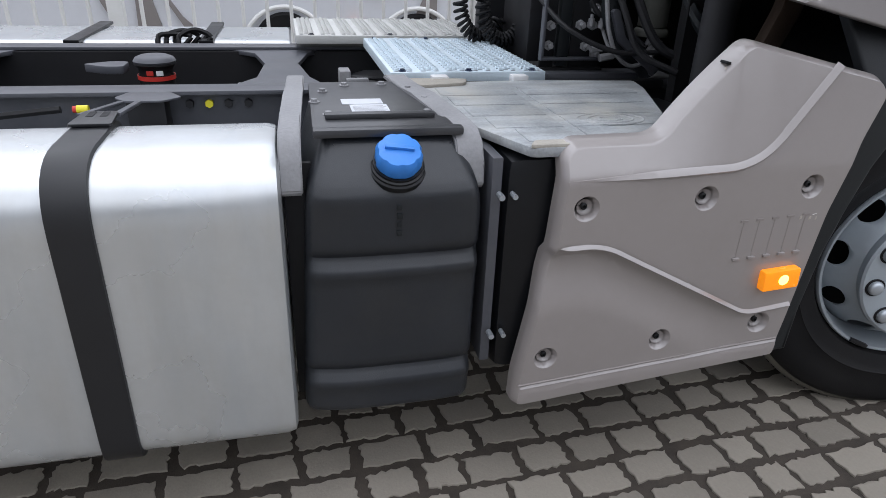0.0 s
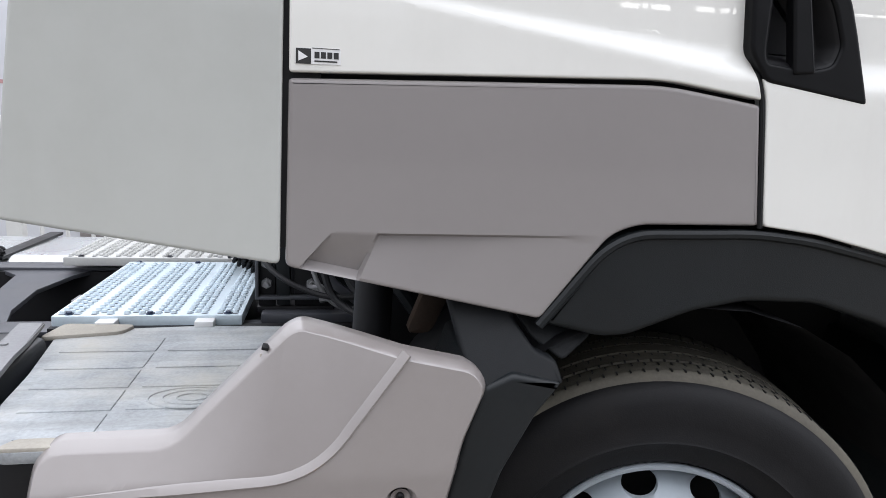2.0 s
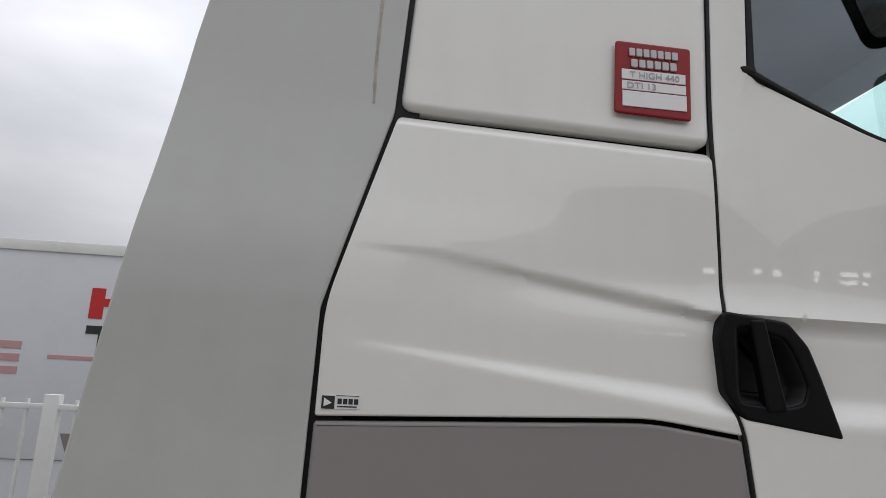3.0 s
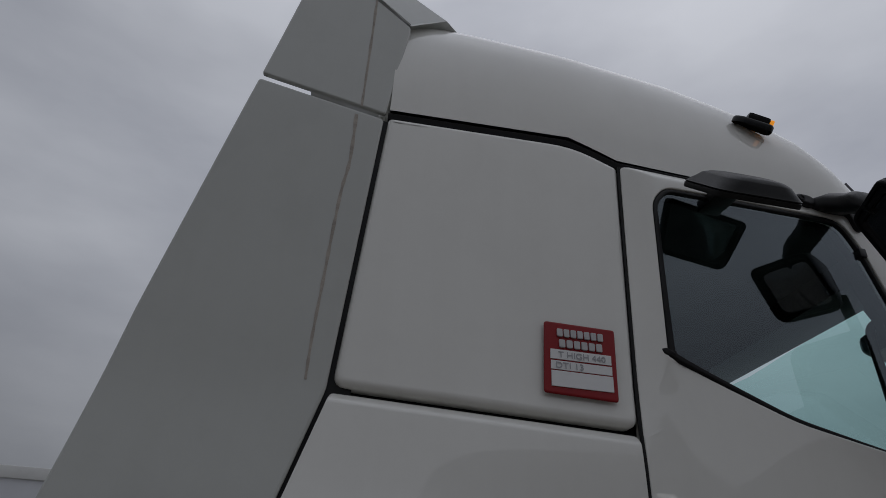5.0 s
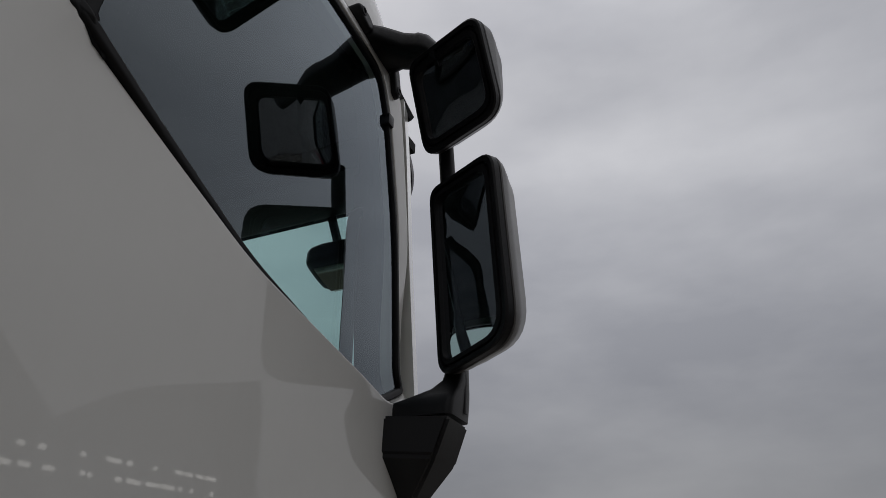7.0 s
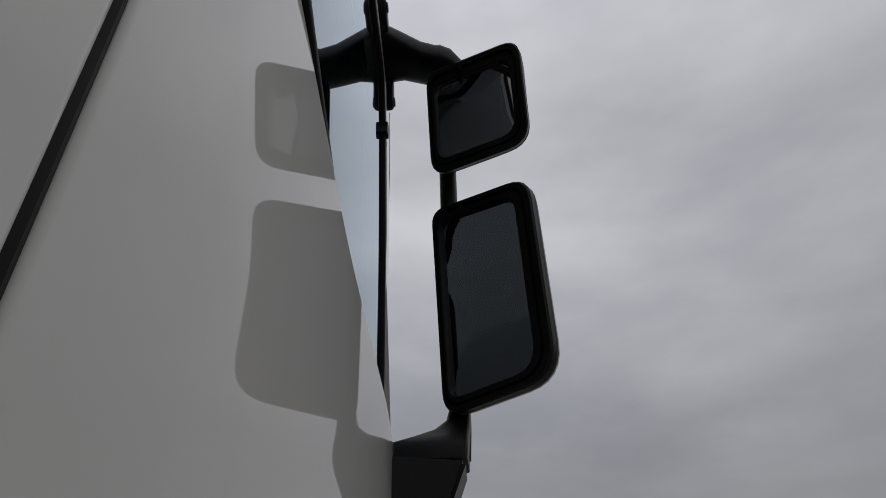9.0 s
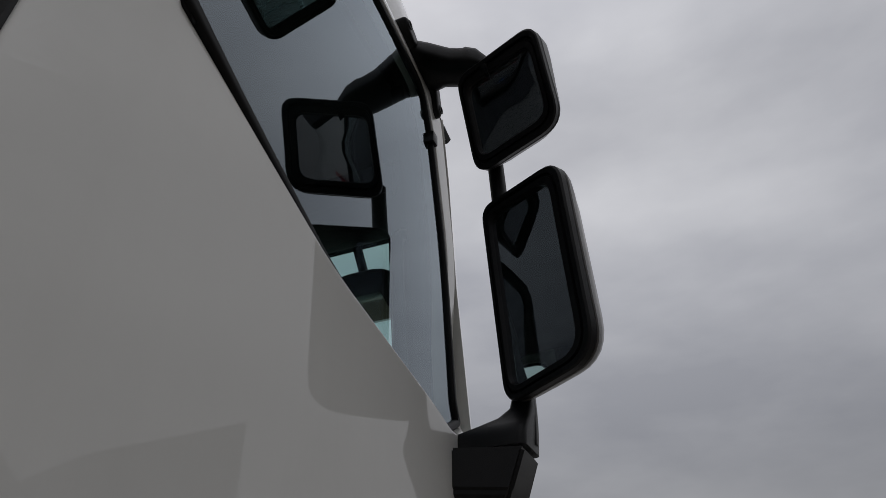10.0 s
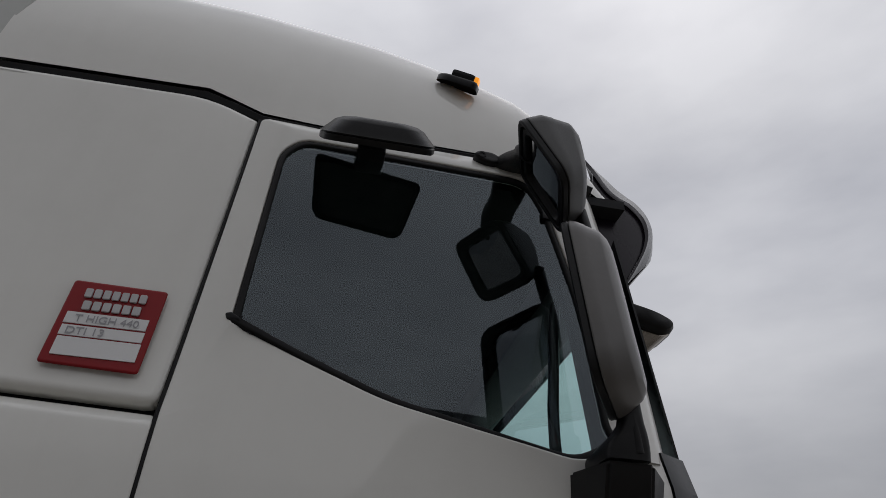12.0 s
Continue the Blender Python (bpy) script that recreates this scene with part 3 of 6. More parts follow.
# rubber seal in the gap behind the door
for far in FAR:
    bm = bmesh.new()
    line = smooth_line([(0.102, 1.300), (0.0735, 1.535), (0.046, 1.632), (0.038, 1.742), (0.0475, 1.800), (0.0485, 1.900), (0.0465, 2.160), (0.0785, 2.957)], [0.02] * 6, 0.03)
    tube(bm, [(x, 2.5 - side(x, z) - 0.006 if far else side(x, z) + 0.006, z) for x, z in line], 0.0052, 6)
    part("door_seal", bm, RUBBER, truck, "black rubber seal in the door gap")

# a dried brown run of dirt down the fairing
for run in ([(-0.700, 3.60), (-0.697, 3.489), (-0.694, 3.224), (-0.693, 3.02)], [(-0.703, 2.985), (-0.701, 2.814), (-0.710, 2.716), (-0.715, 2.574), (-0.718, 2.43), (-0.721, 2.30), (-0.720, 2.195)]):
    pts = arc_path([(x, 0, z) for x, z in run], 5)
    wid = [0.0042 * (1 - 0.45 * k / len(pts)) * (1 + 0.35 * math.sin(k * 2.3)) + 0.0012 for k in range(len(pts))]
    outline = [(p.x - w, p.z) for p, w in zip(pts, wid)] + [(p.x + w * 0.7, p.z) for p, w in zip(pts, wid)][::-1]
    part("dirt_streak", panel(outline, side, 0.0012, 0.0002, (0.5, 0.5), lift=0.0008), STREAK, rear, "thin brown dirt streak")

# dark backing just inside the panels, seen through the gaps
for far in FAR:
    part("side_liner", panel([(-0.78, 1.24), (-0.33, 1.16), (-0.17, 1.33), (0.05, 1.33), (0.12, 1.33), (0.12, 2.95), (-0.61, 2.99), (-0.655, 2.18), (-0.77, 1.75)], lambda x, z: side(x, z) + 0.045, 0.01, 0.002, (0.1, 0.06), flip=far), RUBBER, truck)


# ---- high roof ----
ROOF_X = [-0.612, -0.5, -0.36, -0.2, -0.07, 0.0, 0.08, 0.2, 0.34, 0.51, 0.6, 0.66, 0.73, 0.80, 0.85, 0.90, 0.94, 0.98, 1.02, 1.05, 1.08, 1.1]
bm = bmesh.new()
rings = []
for x in ROOF_X:
    zb = lerp(x, (-0.62, -0.07, 0.08, 0.31, 0.64, 0.9, 1.1), (3.028, 3.046, 2.990, 2.984, 2.996, 2.99, 2.93))
    zt = lerp(x, (-0.57, -0.36, 0.06, 0.34, 0.51, 0.66, 0.80, 0.90, 0.98, 1.05, 1.1), (3.59, 3.59, 3.565, 3.535, 3.495, 3.452, 3.392, 3.31, 3.205, 3.07, 2.99))
    y0 = soft(min(zb, 3.0)) + 0.035 * max(0, x) + 0.006 + 0.7 * max(0, x - 0.80) ** 2
    half = []
    for k in range(15):
        th = math.pi / 2 * k / 14
        half.append((y0 + 0.30 * (1 - math.cos(th) ** 0.6), zb + (zt - zb) * math.sin(th) ** 0.9))
    half.append((1.25, zt + 0.03))
    rings.append([bm.verts.new((x, y, z)) for y, z in half] + [bm.verts.new((x, 2.5 - y, z)) for y, z in half[-2::-1]])
for a, b in zip(rings, rings[1:]):
    for k in range(len(a) - 1):
        bm.faces.new((a[k], a[k + 1], b[k + 1], b[k]))
bm.faces.new(rings[0])
bm.faces.new(rings[-1])
part("high_roof", bm, WHITE, truck, "white curved high roof", smooth=50)
# dark joint under the roof
bm = bmesh.new()
pts = [(-0.615, 3.012), (-0.35, 3.021), (-0.075, 3.030), (0.0, 3.005), (0.080, 2.974), (0.31, 2.969), (0.64, 2.981), (0.88, 2.98), (1.0, 2.93)]
tube(bm, [(x, side(x, z) + 0.022, z) for x, z in pts], 0.017, 6)
part("roof_seal", bm, RUBBER, truck)
bm = bmesh.new()
tube(bm, [(x, 2.5 - side(x, z) - 0.022, z) for x, z in pts], 0.017, 6)
part("roof_seal", bm, RUBBER, truck)
# roof spoiler
bm = bmesh.new()
prof = [(-0.355, 3.575), (-0.62, 3.72), (-0.88, 3.92), (-0.94, 3.93), (-0.93, 3.72), (-0.84, 3.65), (-0.60, 3.44)]
sec = [(0.165, 0.0, 0.0), (0.22, 0.55, 0.75), (0.34, 1.0, 1.0), (2.16, 1.0, 1.0), (2.28, 0.55, 0.75), (2.335, 0.0, 0.0)]
rows = []
low_line = [(-0.578, 3.412), (-0.66, 3.487), (-0.82, 3.632), (-0.89, 3.737), (-0.89, 3.737), (-0.82, 3.632), (-0.58, 3.42)]
for y, ku, kz in sec:
    rows.append([bm.verts.new((a[0] + (b[0] - a[0]) * ku, y, a[1] + (b[1] - a[1]) * kz)) for a, b in zip(low_line, prof)])
for a, b in zip(rows, rows[1:]):
    for k in range(len(a)):
        bm.faces.new((a[k - 1], a[k], b[k], b[k - 1]))
bmesh.ops.remove_doubles(bm, verts=bm.verts, dist=1e-4)
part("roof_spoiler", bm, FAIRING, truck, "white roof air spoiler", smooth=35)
# small marker lamp on the roof's shoulder
lamp_m = pose(0.607, 0.172, 3.272, 28, 22, -10)
bm = bmesh.new()
base = rounded([(-0.078, 0.0), (-0.045, 0.026), (0.05, 0.030), (0.062, 0.02), (0.062, -0.02), (0.05, -0.030), (-0.045, -0.026)], 0.02, 4)
rings = []
for d, h in ((0.0, -0.012), (0.0, 0.004), (0.004, 0.010), (0.012, 0.013)):
    rings.append([bm.verts.new((x, y, h)) for x, y in inset(base, d)])
for a, b in zip(rings, rings[1:]):
    for k in range(len(a)):
        bm.faces.new((a[k - 1], a[k], b[k], b[k - 1]))
bm.faces.new(rings[-1])
box(bm, -0.030, 0.046, -0.019, 0.019, 0.008, 0.034, 0.011)
bmesh.ops.transform(bm, matrix=lamp_m, verts=bm.verts)
lamp = part("roof_lamp", bm, BLACK, truck, "small black roof marker lamp, lit amber")
part("lens", box(bmesh.new(), 0.044, 0.058, -0.016, 0.016, 0.008, 0.030, 0.005, lamp_m), AMBER_GLOW, lamp, "glowing amber lens")

# ---- front, floor and inside of the cab ----
part("rear_wall", boxes((-0.64, -0.60, 0.20, 2.30, 1.25, 3.2), bevel=0.02), WHITE, truck)
part("cab_floor", boxes((-0.6, 1.2, 0.12, 2.38, 1.32, 1.42)), FRAME_DARK, truck)
part("headliner", boxes((-0.6, 1.12, 0.22, 2.28, 2.92, 2.95)), INSIDE, truck)
part("inner_rear_trim", boxes((-0.58, -0.55, 0.2, 2.3, 1.45, 2.93)), INSIDE, truck)
for far in FAR:
    part("inner_side_trim", panel([(-0.56, 1.5), (1.0, 1.5), (1.0, 2.15), (0.6, 2.18), (0.1, 2.33), (0.1, 2.93), (-0.56, 2.93)], lambda x, z: side(x, z) + 0.06, 0.02, 0.002, (0.2, 0.1), flip=far), INSIDE, truck)
bm = bmesh.new()
tube(bm, arc_path([(0.955, 0.235, 2.63), (0.905, 0.245, 2.60), (0.888, 0.240, 2.54), (0.872, 0.222, 2.40), (0.858, 0.206, 2.26), (0.862, 0.200, 2.16), (0.90, 0.20, 2.10)]), 0.0135, 10)
part("grab_handle", bm, BLACK, truck, "black grab handle inside the windscreen pillar")
dash = prism([(0.72, 1.45), (0.72, 2.0), (0.85, 2.08), (1.15, 2.1), (1.25, 1.9), (1.25, 1.45)], "y", 0.3, 2.2, 0.03)
part("dashboard", dash, INSIDE, truck)
bm = bmesh.new()
cols = [0.24, 0.34, 0.6, 1.25, 1.9, 2.16, 2.26]
low = [bm.verts.new((1.36 - 0.14 * (abs(y - 1.25) / 1.0) ** 2, y, 1.90)) for y in cols]
top = [bm.verts.new((1.21 - 0.12 * (abs(y - 1.25) / 1.0) ** 2, y, 2.82)) for y in cols]
for k in range(1, len(cols) - 2):
    bm.faces.new((low[k], low[k + 1], top[k + 1], top[k]))
for y, q in ((0.24, 0.34), (2.26, 2.16)):
    sheet = bmesh.new()
    edge_ = [(1.36 - 0.14 * (abs(v - 1.25) / 1.0) ** 2 - d, v, 1.90) for d in (0.0, 0.006) for v in (y, q)] + [(1.21 - 0.12 * (abs(v - 1.25) / 1.0) ** 2 - d, v, 2.82) for d in (0.0, 0.006) for v in (y, q)]
    c = [sheet.verts.new(p) for p in edge_]
    for f in ((0, 1, 5, 4), (2, 3, 7, 6), (0, 2, 6, 4), (1, 3, 7, 5), (0, 1, 3, 2), (4, 5, 7, 6)):
        sheet.faces.new([c[i] for i in f])
    part("windscreen_border", sheet, BLACK, truck, "black printed edge of the windscreen", smooth=0)
ws = part("windscreen", bm, SCREEN_GLASS, truck, "greenish tinted windscreen")
ws.visible_shadow = False
part("windscreen_header", boxes((1.0, 1.19, 0.32, 2.18, 2.82, 2.99), bevel=0.02), BLACK, truck)
part("front_panel", boxes((1.12, 1.37, 0.28, 2.22, 0.95, 1.90), bevel=0.06), WHITE, truck)
part("bumper", boxes((0.75, 1.36, 0.08, 2.42, 0.30, 0.95), bevel=0.06), DARK, truck)
for far in FAR:
    bm = bmesh.new()
    a = [(1.022, 2.17), (0.997, 2.50), (0.947, 2.76), (0.917, 2.92)]
    ra = []
    for x, z in a:
        y = side(x, z)
        ring = [(x, y, z), (x + 0.05, y + 0.015, z), (x + 0.10, y + 0.075, z), (x + 0.09, y + 0.10, z), (x + 0.0, y + 0.05, z)]
        ra.append([bm.verts.new((p[0], 2.5 - p[1] if far else p[1], p[2])) for p in ring])
    for p, q in zip(ra, ra[1:]):
        for k in range(5):
            bm.faces.new((p[k - 1], p[k], q[k], q[k - 1]))
    part("windscreen_pillar", bm, WHITE, truck)
    bm, ra = bmesh.new(), []
    for x, z in a:
        y = side(x, z)
        ring = [(x + 0.080, y + 0.090, z), (x + 0.10, y + 0.095, z), (x + 0.130, y + 0.20, z), (x + 0.095, y + 0.20, z)]
        ra.append([bm.verts.new((p[0], 2.5 - p[1] if far else p[1], p[2])) for p in ring])
    for p, q in zip(ra, ra[1:]):
        for k in range(4):
            bm.faces.new((p[k - 1], p[k], q[k], q[k - 1]))
    bm.faces.new(ra[0])
    bm.faces.new(ra[-1])
    part("inner_pillar_trim", bm, INSIDE, truck)
    bm, edge_strip, ra, rb = bmesh.new(), bmesh.new(), [], []
    for z in (1.0, 1.4, 1.8, 1.9, 1.98, 2.05, 2.12, 2.2):
        x = lerp(z, (1.0, 1.85, 2.2), (1.057, 1.047, 1.02))
        out = 0.042 * (1 - smooth01((z - 1.82) / 0.34))
        y = side(x, z)
        flip_y = lambda v: 2.5 - v if far else v
        ring = [(x + 0.064, y + 0.008, z), (x + 0.14 + out, y + 0.05, z), (x + 0.22 + out, y + 0.18, z), (x + 0.18, y + 0.20, z), (x + 0.064, y + 0.08, z)]
        ra.append([bm.verts.new((p[0], flip_y(p[1]), p[2])) for p in ring])
        ring = [(x, y, z), (x + 0.06, y + 0.012, z), (x + 0.06, y + 0.06, z), (x, y + 0.06, z)]
        rb.append([edge_strip.verts.new((p[0], flip_y(p[1]), p[2])) for p in ring])
    for mesh, rr_ in ((bm, ra), (edge_strip, rb)):
        for p, q in zip(rr_, rr_[1:]):
            for k in range(len(p)):
                mesh.faces.new((p[k - 1], p[k], q[k], q[k - 1]))
        mesh.faces.new(rr_[-1])
    part("corner_deflector", bm, BLACK, truck, "black air deflector at the cab corner")
    part("pillar_foot", edge_strip, WHITE, truck)

# ---- door handle, badge, sticker ----
HANDLE = [(0.036, 1.792), (0.181, 1.777), (0.226, 1.728), (0.251, 1.664), (0.294, 1.539), (0.070, 1.573), (0.031, 1.624), (0.021, 1.738)]
handle = part("door_handle", panel(rounded(HANDLE, 0.014), lambda x, z: 0.070 + 0.02 * max(0, x), 0.03, 0.006, (0.05, 0.05), holes=[GRIP_HOLE], lift=0.008), HANDLE_BLACK, truck, "black recessed door handle")
bm = bmesh.new()
dish = [[bm.verts.new((x, y + 0.02 * x, z)) for x, z in (inset(GRIP_HOLE, d) if d else GRIP_HOLE)] for d, y in ((0.0, 0.068), (0.007, 0.074), (0.016, 0.104), (0.024, 0.110))]
for p, q in zip(dish, dish[1:]):
    for k in range(len(p)):
        bm.faces.new((p[k - 1], p[k], q[k], q[k - 1]))
bm.faces.new(dish[-1])
part("recess", bm, RUBBER, handle)
part("grip", panel(rounded([(0.092, 1.776), (0.126, 1.778), (0.167, 1.592), (0.121, 1.588)], 0.006), lambda x, z: 0.066 + 0.02 * x, 0.022, 0.005, (0.05, 0.03), lift=0.008), HANDLE_BLACK, handle, "upright dark pull bar")

BADGE = [(-0.187, 2.226), (-0.006, 2.221), (0.001, 2.406), (-0.180, 2.408)]
badge = part("badge", panel(rounded(BADGE, 0.008), side, 0.004, 0.004, (0.1, 0.1), lift=0.014), RED, truck, "red plastic badge with silver lettering and white fields")
for z0, z1 in ((2.3105, 2.335), (2.2845, 2.3065), (2.243, 2.2815)):
    part("field", panel([(-0.169, z0), (-0.017, z0), (-0.016, z1), (-0.168, z1)], side, 0.003, 0.0005, (0.2, 0.2), lift=0.0165), WHITE_PLASTIC, badge, "white lettering field")
for x0, x1, z, count in ((-0.150, -0.030, 2.379, 7), (-0.146, -0.034, 2.351, 6)):
    w = (x1 - x0) / count
    for i in range(count):
        part("lettering_bar", panel(rounded([(x0 + w * i, z - 0.010), (x0 + w * (i + 0.8), z - 0.010), (x0 + w * (i + 0.8), z + 0.010), (x0 + w * i, z + 0.010)], 0.003), side, 0.004, 0.001, (0.2, 0.2), lift=0.0190), LETTER_SILVER, badge)


def writing(words, x, z, tall, wide, parent, lift):
    """Words in the built-in font, laid on the cab's side from x on, with their foot at z."""
    cu = bpy.data.curves.new("writing", "FONT")
    cu.body, cu.size, cu.extrude = words, 1.0, 0.0
    ob = new("writing", cu)
    me = bpy.data.meshes.new_from_object(ob.evaluated_get(bpy.context.evaluated_depsgraph_get()))
    bpy.data.objects.remove(ob)
    bpy.data.curves.remove(cu)
    bm = bmesh.new()
    bm.from_mesh(me)
    bpy.data.meshes.remove(me)
    x0, x1 = min(v.co.x for v in bm.verts), max(v.co.x for v in bm.verts)
    y1 = max(v.co.y for v in bm.verts)
    for v in bm.verts:
        px, pz = x + (v.co.x - x0) / (x1 - x0) * wide, z + v.co.y / y1 * tall
        v.co = (px, side(px, pz) - lift, pz)
    bmesh.ops.solidify(bm, geom=list(bm.faces), thickness=0.0012)
    return part("writing", bm, LETTER_GREY, parent, smooth=0)


writing("T HIGH 440", -0.150, 2.3155, 0.0145, 0.118, badge, 0.0180)
writing("DTI 13", -0.157, 2.2885, 0.0145, 0.068, badge, 0.0180)

sticker = part("sticker", panel([(-0.775, 1.556), (-0.702, 1.558), (-0.703, 1.583), (-0.775, 1.581)], side, 0.001, 0.0003, (0.2, 0.2), lift=0.0012), WHITE_PLASTIC, truck, "small black and white maker's sticker")
part("mark", panel([(-0.774, 1.557), (-0.750, 1.557), (-0.750, 1.581), (-0.774, 1.581)], side, 0.001, 0.0003, (0.2, 0.2), lift=0.0022), SIGN_BLACK, sticker)
strip = lambda x0, x1, z0, z1: part("bar", panel([(x0, z0), (x1, z0), (x1, z1), (x0, z1)], side, 0.001, 0.0003, (0.2, 0.2), lift=0.0022), SIGN_BLACK, sticker)
for i in range(4):
    strip(-0.7445 + 0.0102 * i, -0.7365 + 0.0102 * i, 1.5665, 1.5765)
strip(-0.7445, -0.708, 1.5610, 1.5632)
strip(-0.7485, -0.7045, 1.5815, 1.5825)
part("notch", panel([(-0.770, 1.561), (-0.755, 1.568), (-0.770, 1.577)], side, 0.001, 0.0003, (0.2, 0.2), lift=0.0032), WHITE_PLASTIC, sticker)

# ---- wheel arch ----
ARCH = [(-0.327, 1.112), (-0.232, 1.236), (-0.205, 1.267), (-0.165, 1.285), (-0.110, 1.291), (0.098, 1.291), (0.23, 1.276), (0.41, 1.236), (0.74, 1.154), (0.84, 1.12), (0.84, 0.75), (0.68, 0.78), (0.62, 0.92),
        (0.52, 1.05), (0.43, 1.094), (0.26, 1.144), (0.10, 1.151), (-0.015, 1.133), (-0.145, 1.086), (-0.20, 1.082)]
part("wheel_arch", panel(rounded(ARCH, 0.02, 3), lambda x, z: 0.074 + 0.035 * max(0, x), 0.10, 0.012, (0.06, 0.03)), ARCH_PLASTIC, truck, "dark grey plastic wheel arch")
bm = bmesh.new()
tube(bm, [(x, 0.074 + 0.035 * max(0, x), z) for x, z in smooth_line([(-0.330, 1.108), (-0.190, 1.283), (0.098, 1.287), (0.23, 1.272), (0.41, 1.232), (0.74, 1.152)], [0.075, 0.05, 0.05, 0.05], 0.02)], 0.010, 8)
part("arch_lip", bm, ARCH_PLASTIC, truck)
bm = bmesh.new()
for i in range(13):
    a, b = math.radians(20 + 12 * i), math.radians(20 + 12 * (i + 1))
    r0 = 0.64
    q = [(r0 * math.cos(a), 0.5 + r0 * math.sin(a)), (r0 * math.cos(b), 0.5 + r0 * math.sin(b))]
    vs = [bm.verts.new((x, y, z)) for (x, z) in q for y in (0.08, 0.62)]
    bm.faces.new((vs[0], vs[1], vs[3], vs[2]))
bmesh.ops.remove_doubles(bm, verts=bm.verts, dist=1e-4)
part("arch_liner", bm, RUBBER, truck)
part("inner_wing", boxes((-0.6, 0.8, 0.60, 0.64, 0.4, 1.3)), RUBBER, truck)

# mudguard behind the wheel
MUD = [(-0.440, 1.005), (-0.385, 1.030), (-0.290, 1.010), (-0.335, 0.950), (-0.395, 0.835), (-0.432, 0.720), (-0.460, 0.600), (-0.478, 0.45), (-0.482, 0.325), (-0.545, 0.322), (-0.548, 0.36), (-0.515, 0.70), (-0.470, 0.91)]
part("mudguard", panel(rounded(MUD, 0.008), lambda x, z: 0.030, 0.40, 0.01, (0.08, 0.06)), DARK, truck, "dark grey plastic mudguard behind the wheel")
shelf = part("mudguard_top", panel(rounded([(-0.515, 1.215), (-0.345, 1.215), (-0.375, 1.120), (-0.335, 1.062), (-0.295, 1.045), (-0.285, 1.005), (-0.445, 1.000), (-0.475, 1.055)], 0.010), lambda x, z: 0.034 + 0.55 * max(0, z - 1.005), 0.03, 0.008, (0.08, 0.04)), SHELF, truck, "dark plastic shelf on top of the mudguard")
part("step_pad", panel(rounded([(-0.360, 1.122), (-0.255, 1.150), (-0.205, 1.075), (-0.270, 1.030), (-0.330, 1.072)], 0.012), lambda x, z: 0.075 + 0.55 * (z - 1.005), 0.02, 0.006, (0.08, 0.04)), SHELF, shelf)

# ---- side skirt with its ribs, screws and lamp ----
SKIRT = [(-1.197, 0.895), (-1.172, 0.920), (-0.980, 0.924), (-0.792, 1.108), (-0.766, 1.119), (-0.585, 1.077), (-0.458, 1.050), (-0.430, 1.012), (-0.474, 0.909),
         (-0.514, 0.737), (-0.552, 0.350), (-0.562, 0.336), (-1.248, 0.270), (-1.268, 0.282), (-1.262, 0.370), (-1.209, 0.701)]
RIB = [(-1.205, 0.844), (-1.0, 0.856), (-0.776, 0.868), (-0.724, 0.886), (-0.693, 0.912), (-0.589, 1.072)]
WAVE = [(-1.204, 0.695), (-1.110, 0.699), (-1.068, 0.687), (-0.694, 0.490), (-0.660, 0.489), (-0.548, 0.500)]
LIP = [(-1.250, 0.3287), (-0.562, 0.3889)]


def on(line, x):
    return lerp(x, [p[0] for p in line], [p[1] for p in line])


def skirt_y(x, z):
    y = -0.006 + 0.02 * max(0, 0.45 - z) + 0.12 * max(0, z - 0.86)
    rib = on(RIB, x) if x < -0.589 else 2.0
    y += lerp(x, (-1.02, -0.80), (0.48, 0.17)) * min(max(0, z - rib), 0.25)
    dw = on(WAVE, x) - z
    fade = lerp(x, (-1.25, -0.78, -0.62), (1.0, 0.7, 0.0))
    y += 0.020 * fade * smooth01(dw / 0.03) * (1 - smooth01((dw - 0.05) / 0.12))
    y -= 0.005 * smooth01((on(LIP, x) - z) / 0.012)
    return y


def rib_strip(line, name, w=0.013, h=0.008, fade=0.0):
    """A moulded rib with a sloping upper face and a sharp lower edge, fading out at its rear end if asked."""
    pts = [Vector((x, 0, z)) for x, z in line]
    bm = bmesh.new()
    rings = []
    for i, p in enumerate(pts):
        d = (pts[min(i + 1, len(pts) - 1)] - pts[max(i - 1, 0)]).normalized()
        n = Vector((-d.z, 0, d.x))
        y = skirt_y(p.x, p.z)
        k = smooth01((p.x - pts[0].x) / fade) if fade else 1.0
        rings.append([bm.verts.new(Vector((p.x, y + dy, p.z)) + n * dn * (0.3 + 0.7 * k)) for dn, dy in ((w * 0.6, 0.0035), (w * 0.45, 0.0003), (-w * 0.4, -h * k), (-w * 0.62, -h * 0.75 * k), (-w * 0.75, 0.003))])
    for a, b in zip(rings, rings[1:]):
        for k in range(4):
            bm.faces.new((a[k], a[k + 1], b[k + 1], b[k]))
    return part(name, bm, TAUPE, skirt, smooth=28)


